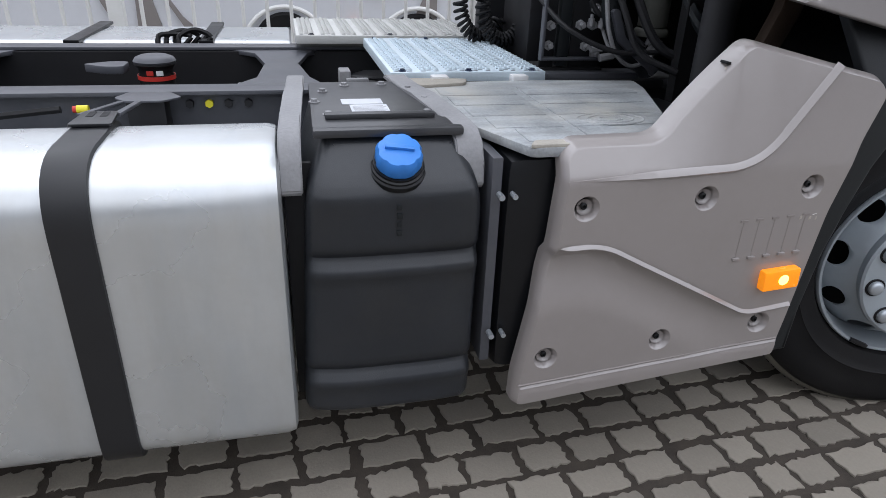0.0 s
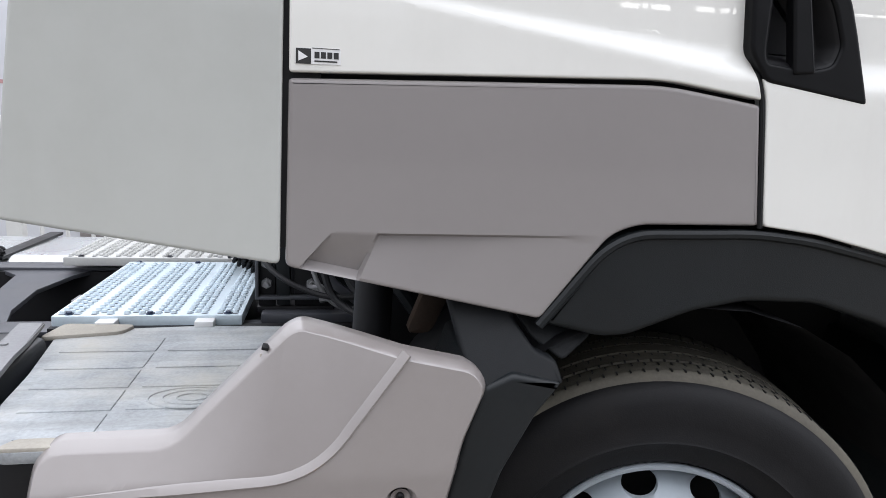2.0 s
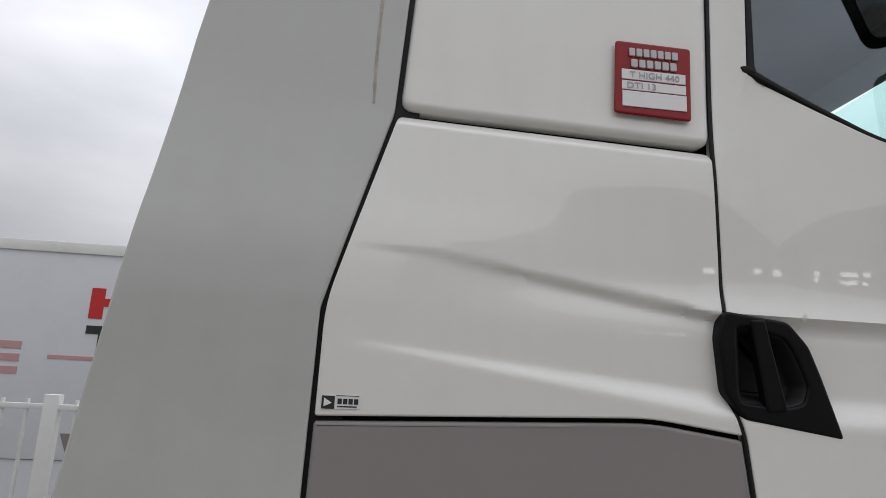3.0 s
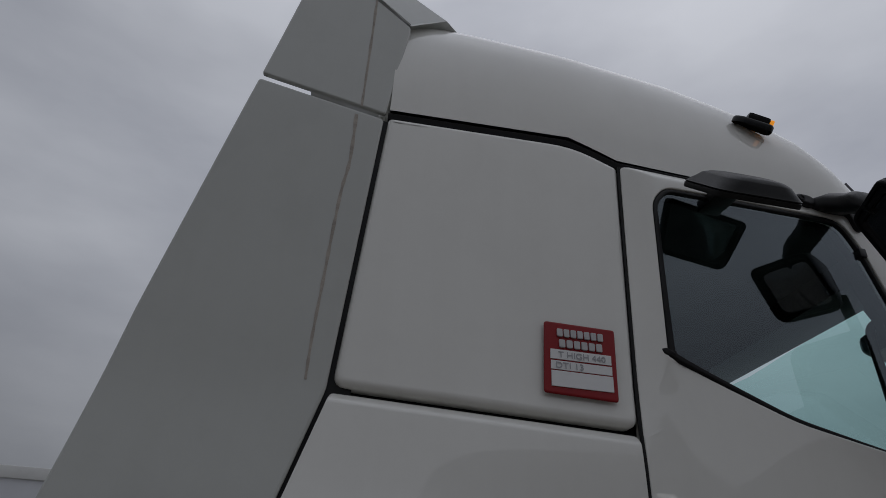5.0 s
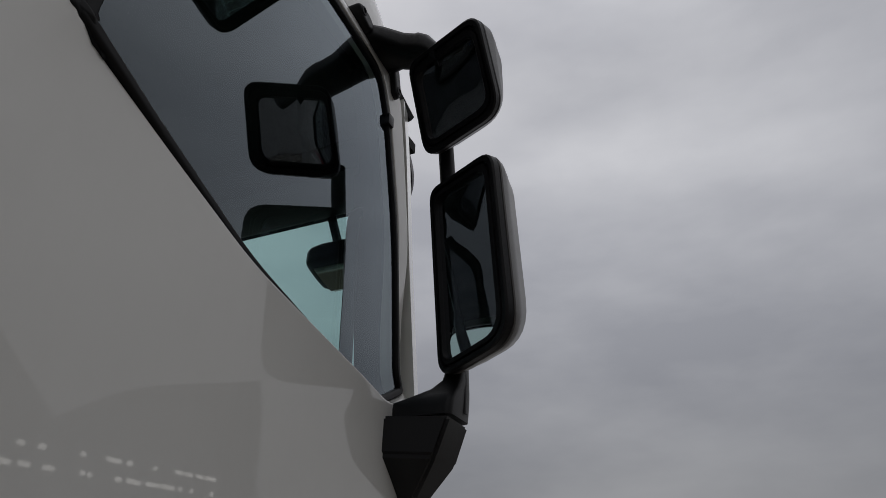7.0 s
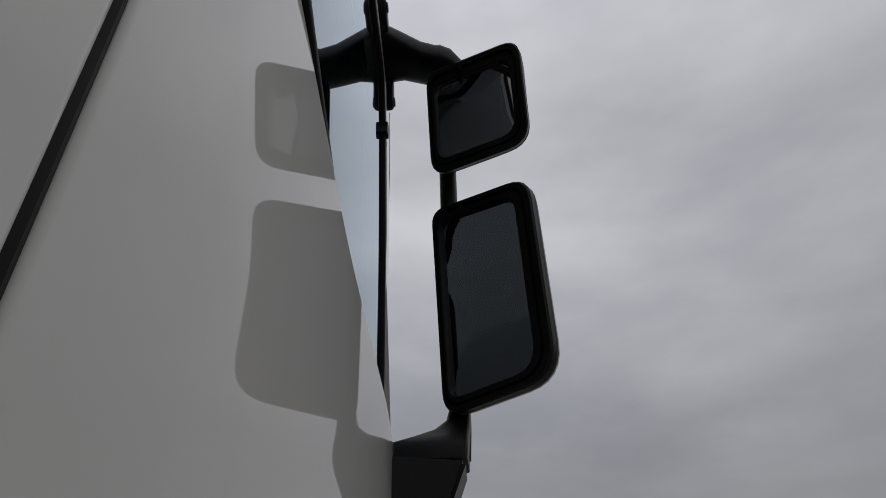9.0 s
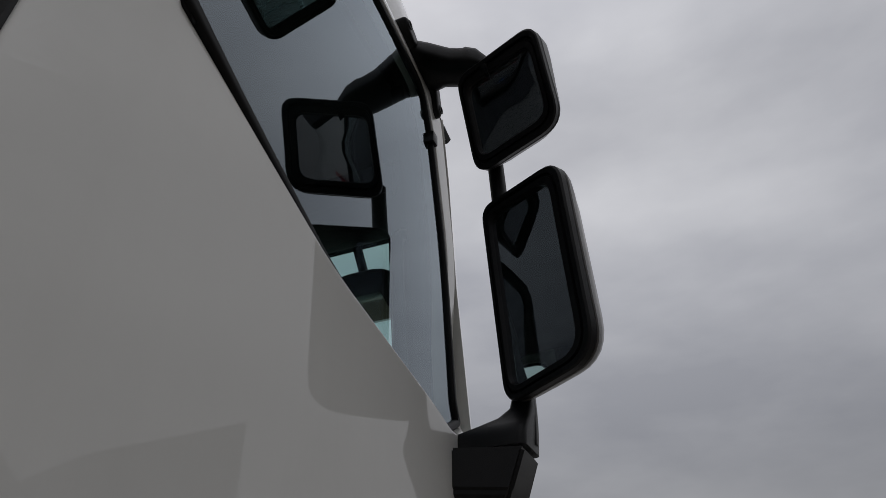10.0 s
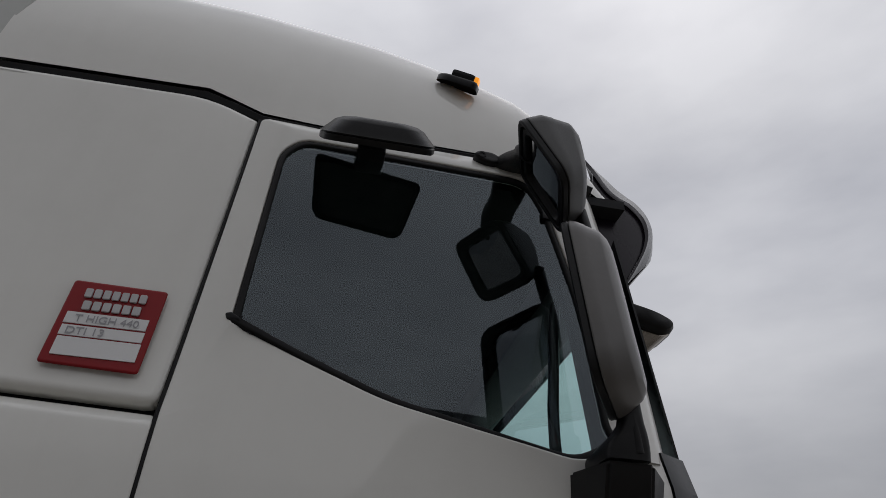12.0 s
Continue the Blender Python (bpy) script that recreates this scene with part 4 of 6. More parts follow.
HOLES = [(-1.143, 0.786), (-0.858, 0.795), (-0.588, 0.810), (-1.194, 0.410), (-0.900, 0.428), (-0.628, 0.448)]
ring = lambda x, z, r: [(x + r * math.cos(2 * math.pi * k / 20), z + r * math.sin(2 * math.pi * k / 20)) for k in range(20)]
skirt = part("side_skirt", panel(rounded(SKIRT, [0.02, 0.02, 0.03, 0.03, 0.03, 0.02, 0.03, 0.03, 0.02, 0.02, 0.012, 0.012, 0.015, 0.015, 0.02, 0.02]), skirt_y, 0.05, 0.012,
                                 (0.02, 0.0125), holes=[ring(x, z, 0.0175) for x, z in HOLES], roll=((2.2, 0.0), (1.75, 0.08), (0.18, 0.80), (0.0, 1.0), (0.0, 1.25))), TAUPE, truck, "taupe side skirt panel with ribs and screw cups", smooth=32)
rib_strip(smooth_line([(-1.190, 0.846), (-0.738, 0.868), (-0.583, 1.078)], 0.085), "rib", 0.014, 0.007, 0.25)
rib_strip(smooth_line([(-1.190, 0.695), (-1.092, 0.699), (-0.680, 0.484), (-0.556, 0.499)], [0.06, 0.03]), "rib", 0.010, 0.007, 0.02)
rib_strip(smooth_line(LIP, 0), "rib", 0.007, 0.004)
# thin dark bar paints the shade line above the lip
bm = bmesh.new()
tube(bm, [(x, skirt_y(x, z) + 0.0005, z) for x, z in ((-1.256, 0.335), (-1.0, 0.3573), (-0.75, 0.379), (-0.562, 0.3955))], 0.0026, 6)
part("groove", bm, DARK_TAUPE, skirt)
for x, z, w, h in ((-0.600, 0.728, 0.008, 0.011), (-0.575, 0.726, 0.009, 0.010), (-0.566, 0.738, 0.012, 0.003), (-0.556, 0.724, 0.005, 0.012), (-0.835, 1.060, 0.004, 0.007)):
    part("chip", panel(rounded([(x, z), (x + w, z + 0.003), (x + w * 0.8, z + h), (x + w * 0.2, z + h * 0.8)], 0.002), skirt_y, 0.002, 0.0003, (0.1, 0.1), lift=0.0006), WHITE_PLASTIC if h == 0.003 else STREAK, skirt)
part("notch", box(bmesh.new(), -0.006, 0.006, -0.003, 0.02, -0.003, 0.003, 0.0015, Matrix.Translation((-0.826, 0.067, 1.074)) @ pose(0, 0, 0, 0, 10, 0)), RUBBER, skirt)
for x, z in HOLES:
    y = skirt_y(x, z)
    cup = part("screw_cup", lathe(bmesh.new(), [(0.0185, 0.013), (0.0165, 0.0165), (0.012, 0.020), (0.0, 0.021)], (x, y, z), seg=24), TAUPE, skirt)
    part("screw", lathe(bmesh.new(), [(0.008, 0.021), (0.008, 0.015), (0.004, 0.013), (0.004, 0.017), (0.0, 0.017)], (x, y, z), seg=10), BLACK, cup)
# slits drawn as bars in the groove shade colour, with raised pips
for i in range(5):
    x = -0.746 + 0.0405 * i
    z = 0.685 + 0.0022 * i
    y = skirt_y(x, z)
    part("groove", boxes((x - 0.0012, x + 0.0012, y - 0.0006, y + 0.004, z - 0.045, z + 0.045)), DARK_TAUPE, skirt)
    part("notch", boxes((x - 0.009, x + 0.009, y - 0.002, y + 0.004, z + 0.045, z + 0.050)), DARK_TAUPE, skirt)
    part("pip", boxes((x - 0.009, x + 0.009, y - 0.006, y + 0.004, z - 0.052, z - 0.045), bevel=0.0015), TAUPE, skirt)
sl = part("side_lamp", box(bmesh.new(), -0.049, 0.049, -0.024, 0.006, -0.026, 0.026, 0.006, Matrix.Translation((-0.616, -0.004, 0.579)) @ pose(0, 0, 0, 0, -4, 0)), AMBER, skirt, "lit amber side marker lamp")
part("bulb", lathe(bmesh.new(), [(0.0, -0.026), (0.012, -0.0255), (0.016, -0.022)], (-0.612, -0.004, 0.580), seg=16), AMBER_HOT, sl)

# ---- front wheel ----
C = (0.0, 0.0, 0.0)
wheel = part("wheel", lathe(bmesh.new(), [(0.282, 0.085), (0.292, 0.070), (0.293, 0.058), (0.289, 0.052), (0.281, 0.054), (0.276, 0.064), (0.272, 0.085), (0.266, 0.120), (0.264, 0.30)], C, seg=96), RIM, truck, "silver-painted steel truck wheel")
wheel.matrix_basis = pose(-0.008, 0.072, 0.485, 0, 0, -14)
tyre = part("tyre", lathe(bmesh.new(), [(0.291, 0.075), (0.303, 0.050), (0.335, 0.036), (0.352, 0.030), (0.356, 0.026), (0.361, 0.029), (0.40, 0.026), (0.44, 0.030), (0.462, 0.038), (0.476, 0.050), (0.480, 0.058)], C, seg=120), TYRE, wheel, "black truck tyre with a worn, dusty tread")
part("tread_shoulder", lathe(bmesh.new(), [(0.480, 0.058), (0.491, 0.0615), (0.4975, 0.070), (0.4978, 0.082)], C, seg=120), SHOULDER, wheel, "dusty beige tyre shoulder")
prof = [(0.4965, 0.0705)]
y = 0.080
for k in range(5):
    w = 0.046
    prof += [(0.498 + 0.003 * (1 - abs(k - 2) / 2), y), (0.498 + 0.003 * (1 - abs(k - 2) / 2), y + w), (0.486, y + w + 0.002), (0.486, y + w + 0.007)]
    y += w + 0.009
prof += [(0.495, y), (0.47, y + 0.03), (0.32, y + 0.02)]
part("tread", lathe(bmesh.new(), prof, C, seg=120), TREAD, wheel, "dusty worn tread ribs")
sipes = bmesh.new()
for k in range(110):
    a = 2 * math.pi * k / 110
    for j in range(5):
        y0 = 0.070 + 0.057 * j
        bmesh.ops.create_cube(sipes, size=1, matrix=Matrix.Rotation(a, 4, "Y") @ Matrix.Translation((0.4958, y0 + 0.006, 0)) @ Matrix.Diagonal((0.008, 0.014, 0.004, 1)))
        bmesh.ops.create_cube(sipes, size=1, matrix=Matrix.Rotation(a + 0.02, 4, "Y") @ Matrix.Translation((0.4958, y0 + 0.042, 0)) @ Matrix.Diagonal((0.008, 0.014, 0.004, 1)))
tagged(part("tread_siping", sipes, RUBBER, wheel, smooth=0), kind="stuff")
# cone-shaped disc with ten round hand holes
bm = bmesh.new()
rad = [0.188, 0.194, 0.200, 0.208, 0.215, 0.221, 0.227, 0.233, 0.239, 0.245, 0.251, 0.256, 0.260, 0.266]
dep = [0.020, 0.022, 0.029, 0.039, 0.049, 0.058, 0.067, 0.076, 0.085, 0.094, 0.104, 0.116, 0.128, 0.150]
SEC = 2 * math.pi / 10
HALF = SEC / 2 * 0.243
CORNERS = [math.atan2(v, u) for u in (-HALF, HALF) for v in (0.029, -0.049)]
for s in range(10):
    rings = []
    for f in (-0.12, 0.0, 0.2, 0.5, 0.78, 1.0):
        ring_ = []
        for k in range(48):
            a = 2 * math.pi * k / 48
            for corner in CORNERS:
                if abs((a - corner + math.pi) % (2 * math.pi) - math.pi) < math.pi / 48 + 1e-6:
                    a = corner
            c, t = math.cos(a), math.sin(a)
            hu, hv = 0.040 * c, 0.0205 * t
            reach = min(HALF / max(abs(c), 1e-6), (0.029 if t > 0 else 0.049) / max(abs(t), 1e-6))
            g = max(0, f)
            u, v = (hu + (reach * c - hu) * g) / 0.243, hv + (reach * t - hv) * g
            r = 0.237 + v
            th = radians(103) + SEC * s + u
            d = lerp(r, rad, dep) + (0.014 if f < 0 else 0.0)
            ring_.append(bm.verts.new((r * math.cos(th), d, r * math.sin(th))))
        rings.append(ring_)
    for a, b in zip(rings, rings[1:]):
        for k in range(48):
            bm.faces.new((a[k - 1], a[k], b[k], b[k - 1]))
bmesh.ops.remove_doubles(bm, verts=bm.verts, dist=5e-4)
part("disc", bm, RIM, wheel, "silver wheel disc with ten hand holes")
part("wheel_back", lathe(bmesh.new(), [(0.268, 0.20), (0.0, 0.20)], C, seg=40), RUBBER, wheel)
part("flange", lathe(bmesh.new(), [(0.200, 0.024), (0.206, 0.008), (0.2055, -0.004), (0.200, -0.010), (0.136, -0.010), (0.127, -0.006), (0.121, 0.004), (0.116, 0.10)], C, seg=80), RIM, wheel)
part("hub", lathe(bmesh.new(), [(0.114, 0.095), (0.100, 0.092), (0.094, 0.085), (0.062, 0.080), (0.058, 0.050), (0.052, 0.040), (0.046, 0.037), (0.0, 0.036)], C, seg=48), DARK, wheel, "dark hub cover")
part("hub_cap", lathe(bmesh.new(), [(0.056, 0.044), (0.054, 0.030), (0.049, 0.026), (0.0, 0.026)], C, seg=8), DARK, wheel)
for k in range(6):
    part("hub_rib", box(bmesh.new(), 0.056, 0.106, 0.064, 0.094, -0.016, 0.016, 0.003, Matrix.Rotation(radians(60 * k + 30), 4, "Y")), DARK, wheel)
nut_mesh = None
for k in range(10):
    a = math.radians(36 * k + 13)
    x, z = 0.168 * math.cos(a), 0.168 * math.sin(a)
    if nut_mesh is None:
        bm = lathe(bmesh.new(), [(0.0272, 0.001), (0.0272, -0.001), (0.0260, -0.002), (0.020, -0.002)], (0, 0, 0), seg=20)
        washer = part("nut_washer", bm, RUBBER, wheel)
        bm = lathe(bmesh.new(), [(0.0218, 0.0), (0.0214, -0.005), (0.0200, -0.010), (0.0160, -0.014), (0.008, -0.0165), (0.0, -0.017)], (0, 0, 0), seg=18)
        first = part("wheel_nut", bm, NUT, wheel, "bright capped wheel nut")
        nut_mesh = (washer.data, first.data)
        washer.location = first.location = (x, -0.011, z)
    else:
        for nm, me in zip(("nut_washer", "wheel_nut"), nut_mesh):
            nut = new(nm, me)
            nut.parent, nut.location = wheel, (x, -0.011, z)
            if nm == "wheel_nut":
                nut["label"] = "bright capped wheel nut"
valve = bmesh.new()
tube(valve, arc_path([(0.212, 0.05, 0.10), (0.228, 0.030, 0.098), (0.240, 0.028, 0.080), (0.250, 0.036, 0.062)]), 0.006, 6)
part("valve", valve, FRAME, wheel)
part("balance_weight", box(bmesh.new(), -0.03, 0.03, 0.045, 0.06, -0.006, 0.006, 0.002, Matrix.Rotation(radians(112), 4, "Y") @ Matrix.Translation((0, 0, 0)) @ Matrix.Translation((0.283, 0, 0)) @ Matrix.Rotation(radians(90), 4, "Y")), FRAME_DARK, wheel)

# ---- fuel tank and its straps ----
tank_sec = rounded([(0.025, 0.225), (0.025, 0.905), (0.335, 0.905), (0.62, 0.78), (0.62, 0.225)], [0.07, 0.13, 0.07, 0.1, 0.07], 8)
tank = part("fuel_tank", prism(tank_sec, "x", -3.0, -1.770, 0.024), ALU, truck, "brushed aluminium fuel tank with rounded edges")
bm = bmesh.new()
strap = rounded([(0.015, 0.215), (0.015, 0.915), (0.345, 0.915), (0.40, 0.86), (0.62, 0.77), (0.62, 0.215)], [0.075, 0.135, 0.03, 0.02, 0.01, 0.07], 8)
for x in (-2.185, -2.95):
    part("tank_strap", prism(strap, "x", x, x + 0.078, 0.004), STRAP, tank, "dark grey steel tank strap")
for x in (-2.185, -2.95):
    end = part("strap_end", prism(rounded([(x - 0.004, 0.265), (x + 0.082, 0.265), (x + 0.074, 0.375), (x + 0.004, 0.375)], 0.008), "z", 0.916, 0.923, 0.002), STRAP, tank, "dark slotted strap end")
    for dx in (0.018, 0.046):
        part("slot", boxes((x + dx, x + dx + 0.014, 0.325, 0.368, 0.9225, 0.9236)), RUBBER, end)
    for dx in (-0.004, 0.070):
        part("strap_leg", box(bmesh.new(), -0.008, 0.008, 0.0, 0.30, -0.004, 0.004, 0.002, Matrix.Translation((x + dx, 0.37, 0.915)) @ pose(0, 0, 0, -8, 0, -3 if dx < 0 else 3)), FRAME, tank)
part("filler_cap", lathe(bmesh.new(), [(0.05, 0.90), (0.05, 0.935), (0.042, 0.942), (0.0, 0.942)], (-2.42, 0.2, 0.0), "Z", 24), BLACK, tank)

# added black plate, only there to darken the gap between the tanks
part("tank_gap_shade", boxes((-1.766, -1.706, 0.150, 0.165, 0.27, 0.86), bevel=0.003), FRAME_DARK, truck, "black plate added to darken the gap between the tanks")
# ---- additive tank with its blue cap ----
def adblue_y(x, z):
    y = 0.050
    for zz in (0.672, 0.385):
        y += 0.014 * math.exp(-((z - zz) / 0.014) ** 2) - 0.006 * math.exp(-((z - zz + 0.032) / 0.015) ** 2)
    y += 0.10 * smooth01((z - 0.80) / 0.15) + 0.012 * abs((x + 1.535) / 0.18) ** 4
    return y


ADB = rounded([(-1.752, 0.268), (-1.358, 0.268), (-1.350, 0.80), (-1.395, 0.925), (-1.675, 0.930), (-1.722, 0.82)], [0.03, 0.03, 0.05, 0.02, 0.02, 0.05])
adb = part("additive_tank", panel(ADB, adblue_y, 0.45, 0.022, (0.035, 0.012)), TANK_BLACK, truck, "black plastic additive tank with a blue cap")
cap_m = Matrix.Translation((-1.532, 0.095, 0.862)) @ Matrix.Rotation(radians(30), 4, "X")
bm = lathe(bmesh.new(), [(0.060, -0.012), (0.060, 0.0), (0.056, 0.003), (0.056, 0.008), (0.052, 0.010), (0.052, 0.016), (0.0, 0.016)], (0, 0, 0), "Z", 32)
bmesh.ops.transform(bm, matrix=cap_m, verts=bm.verts)
part("neck", bm, BLACK, adb)
bm = bmesh.new()
prof = [(0.046, 0.014), (0.049, 0.020), (0.049, 0.044), (0.044, 0.053), (0.030, 0.056), (0.0, 0.057)]
rings = []
for i in range(64):
    a = 2 * math.pi * i / 64
    f = 1 - 0.07 * (0.5 + 0.5 * math.cos(a * 8)) ** 3
    rings.append([bm.verts.new((r * (f if h > 0.015 else 1) * math.cos(a), r * (f if h > 0.015 else 1) * math.sin(a), h)) for r, h in prof])
for i in range(64):
    for j in range(len(prof) - 1):
        bm.faces.new((rings[i][j], rings[i][j + 1], rings[(i + 1) % 64][j + 1], rings[(i + 1) % 64][j]))
bmesh.ops.remove_doubles(bm, verts=bm.verts, dist=1e-5)
bmesh.ops.transform(bm, matrix=cap_m, verts=bm.verts)
cap = part("cap", bm, BLUE, adb, "scalloped blue plastic cap")
part("cap_grip", box(bmesh.new(), -0.030, 0.030, -0.006, 0.006, 0.055, 0.064, 0.003, cap_m @ Matrix.Rotation(radians(-10), 4, "Z")), BLUE, cap)
for i, w in enumerate((0.008, 0.009, 0.007, 0.008)):
    z = 0.79 - 0.019 * i
    part("embossed_mark", boxes((-1.54, -1.54 + w * 1.4, adblue_y(-1.535, z) - 0.003, adblue_y(-1.535, z) + 0.003, z - 0.006, z + 0.006), bevel=0.001), DARK, adb)
# cover plate above it, with brackets and a label
cover = part("cover_plate", prism(rounded([(-1.70, 0.14), (-1.40, 0.14), (-1.42, 0.60), (-1.69, 0.60)], 0.02), "z", 0.915, 0.935, 0.004), COVER, truck, "dusty dark cover plate with a paper label")
part("label", boxes((-1.606, -1.520, 0.262, 0.335, 0.935, 0.9362)), LABEL, cover, "white printed label")
part("label", boxes((-1.622, -1.526, 0.340, 0.392, 0.935, 0.9364)), LABEL, cover, "white printed label")
for i in range(5):
    part("label_line", boxes((-1.600, -1.53 + 0.006 * (i % 2), 0.272 + 0.011 * i, 0.276 + 0.011 * i, 0.9362, 0.9366)), LETTER_GREY, cover)
part("cover_rail", boxes((-1.67, -1.43, 0.205, 0.230, 0.935, 0.947), bevel=0.004), COVER, cover)
part("front_bar", boxes((-1.70, -1.385, 0.120, 0.150, 0.918, 0.936), bevel=0.006), COVER, truck)
for x, y, z in ((-1.66, 0.25, 0.94), (-1.44, 0.25, 0.94), (-1.66, 0.48, 0.94), (-1.44, 0.5, 0.94), (-1.685, 0.37, 0.94), (-1.42, 0.38, 0.94), (-1.6, 0.55, 0.94), (-1.5, 0.56, 0.94)):
    part("bolt", cyl(cyl(bmesh.new(), (x, y, z - 0.006), (x, y, z - 0.003), 0.013, 14), (x, y, z - 0.004), (x, y, z + 0.003), 0.008, 6), CAST, cover)
for x0, x1, lean_x in ((-1.752, -1.706, 0.05), (-1.457, -1.397, -0.14)):
    bm = bmesh.new()
    path = [(0.098, 0.815), (0.104, 0.860), (0.118, 0.905), (0.150, 0.930), (0.25, 0.938), (0.34, 0.940), (0.42, 0.943), (0.52, 0.938), (0.66, 0.942)]
    lo = [(y + 0.008, z - 0.012) for y, z in path]
    va = [[bm.verts.new((x - lean_x * (0.5 - y), y, z)) for y, z in path + lo[::-1]] for x in (x0, x1)]
    bm.faces.new(va[0])
    bm.faces.new(va[1][::-1])
    n = len(va[0])
    for k in range(n):
        bm.faces.new((va[0][k - 1], va[0][k], va[1][k], va[1][k - 1]))
    bmesh.ops.bevel(bm, geom=list(bm.edges), offset=0.003, segments=2, affect="EDGES")
    part("tank_bracket", bm, CAST, truck, "grey cast bracket over the additive tank")

# ---- battery box and step deck ----
DECK = [(-1.405, 0.700), (-1.392, 0.640), (-1.352, 0.40), (-1.336, 0.237), (-1.257, 0.045), (-0.977, 0.050), (-0.90, 0.050), (-0.70, 0.60), (-0.678, 0.709), (-1.046, 0.735)]
deck = part("step_deck", prism(rounded(DECK, 0.02), "z", 0.885, 0.908, 0.007), DUSTY, truck, "dusty grey ribbed step deck over the battery box")
for i, (y, x0, x1) in enumerate(((0.088, -1.25, -0.93), (0.198, -1.29, -0.88), (0.308, -1.315, -0.84), (0.418, -1.33, -0.80), (0.528, -1.34, -0.76))):
    part("deck_rib", boxes((x0, -1.125, y, y + 0.097, 0.904, 0.9110), bevel=0.004), DUSTY, deck)
    part("deck_rib", boxes((-1.10, x1, y, y + 0.097, 0.904, 0.9110), bevel=0.004), DUSTY, deck)
for rx, ry in ((0.085, 0.050), (0.058, 0.034), (0.030, 0.017)):
    bm = bmesh.new()
    tube(bm, [(-0.985 + rx * math.cos(2 * math.pi * k / 40), 0.245 + ry * math.sin(2 * math.pi * k / 40), 0.9110) for k in range(41)], 0.0022, 6)
    part("embossed_ring", bm, DUSTY, deck)
part("deck_rim", prism(rounded([(-1.262, 0.048), (-1.24, 0.085), (-0.905, 0.085), (-0.895, 0.052)], 0.012), "z", 0.905, 0.914, 0.003), DUST_BEIGE, deck, "beige dusty front rim")
part("deck_ear", prism(rounded([(-1.42, 0.62), (-1.24, 0.66), (-1.22, 0.72), (-1.40, 0.735)], 0.02), "z", 0.905, 0.917, 0.004), DUST_BEIGE, deck, "dusty beige corner lug")
part("battery_box", boxes((-1.300, -0.62, 0.070, 0.62, 0.33, 0.880), bevel=0.04), BLACK, truck, "glossy black battery box")
part("box_bracket", boxes((-1.330, -1.306, 0.08, 0.5, 0.36, 0.878), bevel=0.004), FRAME, truck)
for z in (0.80, 0.45):
    part("box_bolt", cyl(bmesh.new(), (-1.315, 0.045, z), (-1.315, 0.07, z), 0.007, 8), NUT, truck)
    part("box_bolt", cyl(bmesh.new(), (-1.285, 0.045, z), (-1.285, 0.07, z), 0.006, 8), NUT, truck)

# ---- chassis rails, crossmembers and catwalk plates ----
for name, y0, y1, web, out in (("near", 0.80, 0.90, 0.83, -0.03), ("far", 1.60, 1.70, 1.66, 0.03)):
    c_sec = [(y0, 0.872), (y1, 0.872), (y1, 0.860), (web + 0.01, 0.860), (web + 0.01, 0.622), (y1, 0.622), (y1, 0.610), (y0, 0.610), (y0, 0.622), (web, 0.622), (web, 0.860), (y0, 0.860)]
    part("chassis_rail", prism(c_sec, "x", -5.5, 0.9, 0.002), FRAME, truck, "grey steel chassis rail")
for x in (-1.86, -1.916, -1.97, -2.024):
    part("rail_bolt", cyl(bmesh.new(), (x, 0.81, 0.832), (x, 0.832, 0.832), 0.012, 6), FRAME_DARK if x != -1.97 else YELLOW, truck)
for dx in (0, -1.1):
    part("crossmember", prism([(-1.60 + dx, 0.84), (-1.67 + dx, 1.05), (-1.70 + dx, 1.30), (-1.66 + dx, 1.52), (-1.60 + dx, 1.64), (-1.98 + dx, 1.64), (-1.86 + dx, 1.52), (-1.82 + dx, 1.30), (-1.84 + dx, 1.05), (-1.96 + dx, 0.84)], "z", 0.845, 0.862, 0.004), FRAME, truck)
# black sheet that paints the shade over the far rail's inner face
part("frame_shade_sheet", boxes((-5.5, -0.5, 1.585, 1.598, 0.61, 0.858)), FRAME_DARK, truck)
part("underbody", boxes((-5.5, 0.6, 0.86, 1.60, 0.45, 0.60)), FRAME_DARK, truck)
part("gearbox", boxes((-1.5, -0.1, 0.95, 1.55, 0.40, 0.80), bevel=0.06), FRAME_DARK, truck)
part("rail_bracket", prism(rounded([(-2.205, 0.735), (-2.170, 0.690), (-2.075, 0.690), (-2.030, 0.735), (-2.07, 0.80), (-2.18, 0.80)], 0.012), "z", 0.866, 0.872, 0.002), FRAME, truck, "thin grey bracket plate at the rail")
part("bracket_box", boxes((-2.175, -2.075, 0.72, 0.80, 0.70, 0.866), bevel=0.006), FRAME_DARK, truck)
part("yellow_plug", cyl(bmesh.new(), (-2.29, 0.70, 0.85), (-2.262, 0.70, 0.85), 0.011, 10), YELLOW, truck)
part("red_plug", cyl(bmesh.new(), (-2.30, 0.70, 0.85), (-2.29, 0.70, 0.85), 0.009, 10), RED_MARK, truck)
bm = bmesh.new()
tube(bm, arc_path([(-2.9, 0.70, 0.84), (-2.6, 0.69, 0.83), (-2.33, 0.70, 0.85)]), 0.010, 6)
part("cable", bm, RUBBER, truck)
for pts, r in (([(-1.99, 1.05, 0.80), (-1.92, 1.02, 0.83), (-1.80, 1.00, 0.83), (-1.70, 1.02, 0.80)], 0.010), ([(-2.05, 1.10, 0.79), (-1.9, 1.07, 0.82), (-1.75, 1.06, 0.815), (-1.66, 1.1, 0.79)], 0.008)):
    bm = bmesh.new()
    tube(bm, arc_path(pts), r, 6)
    part("air_pipe", bm, CAST, truck)
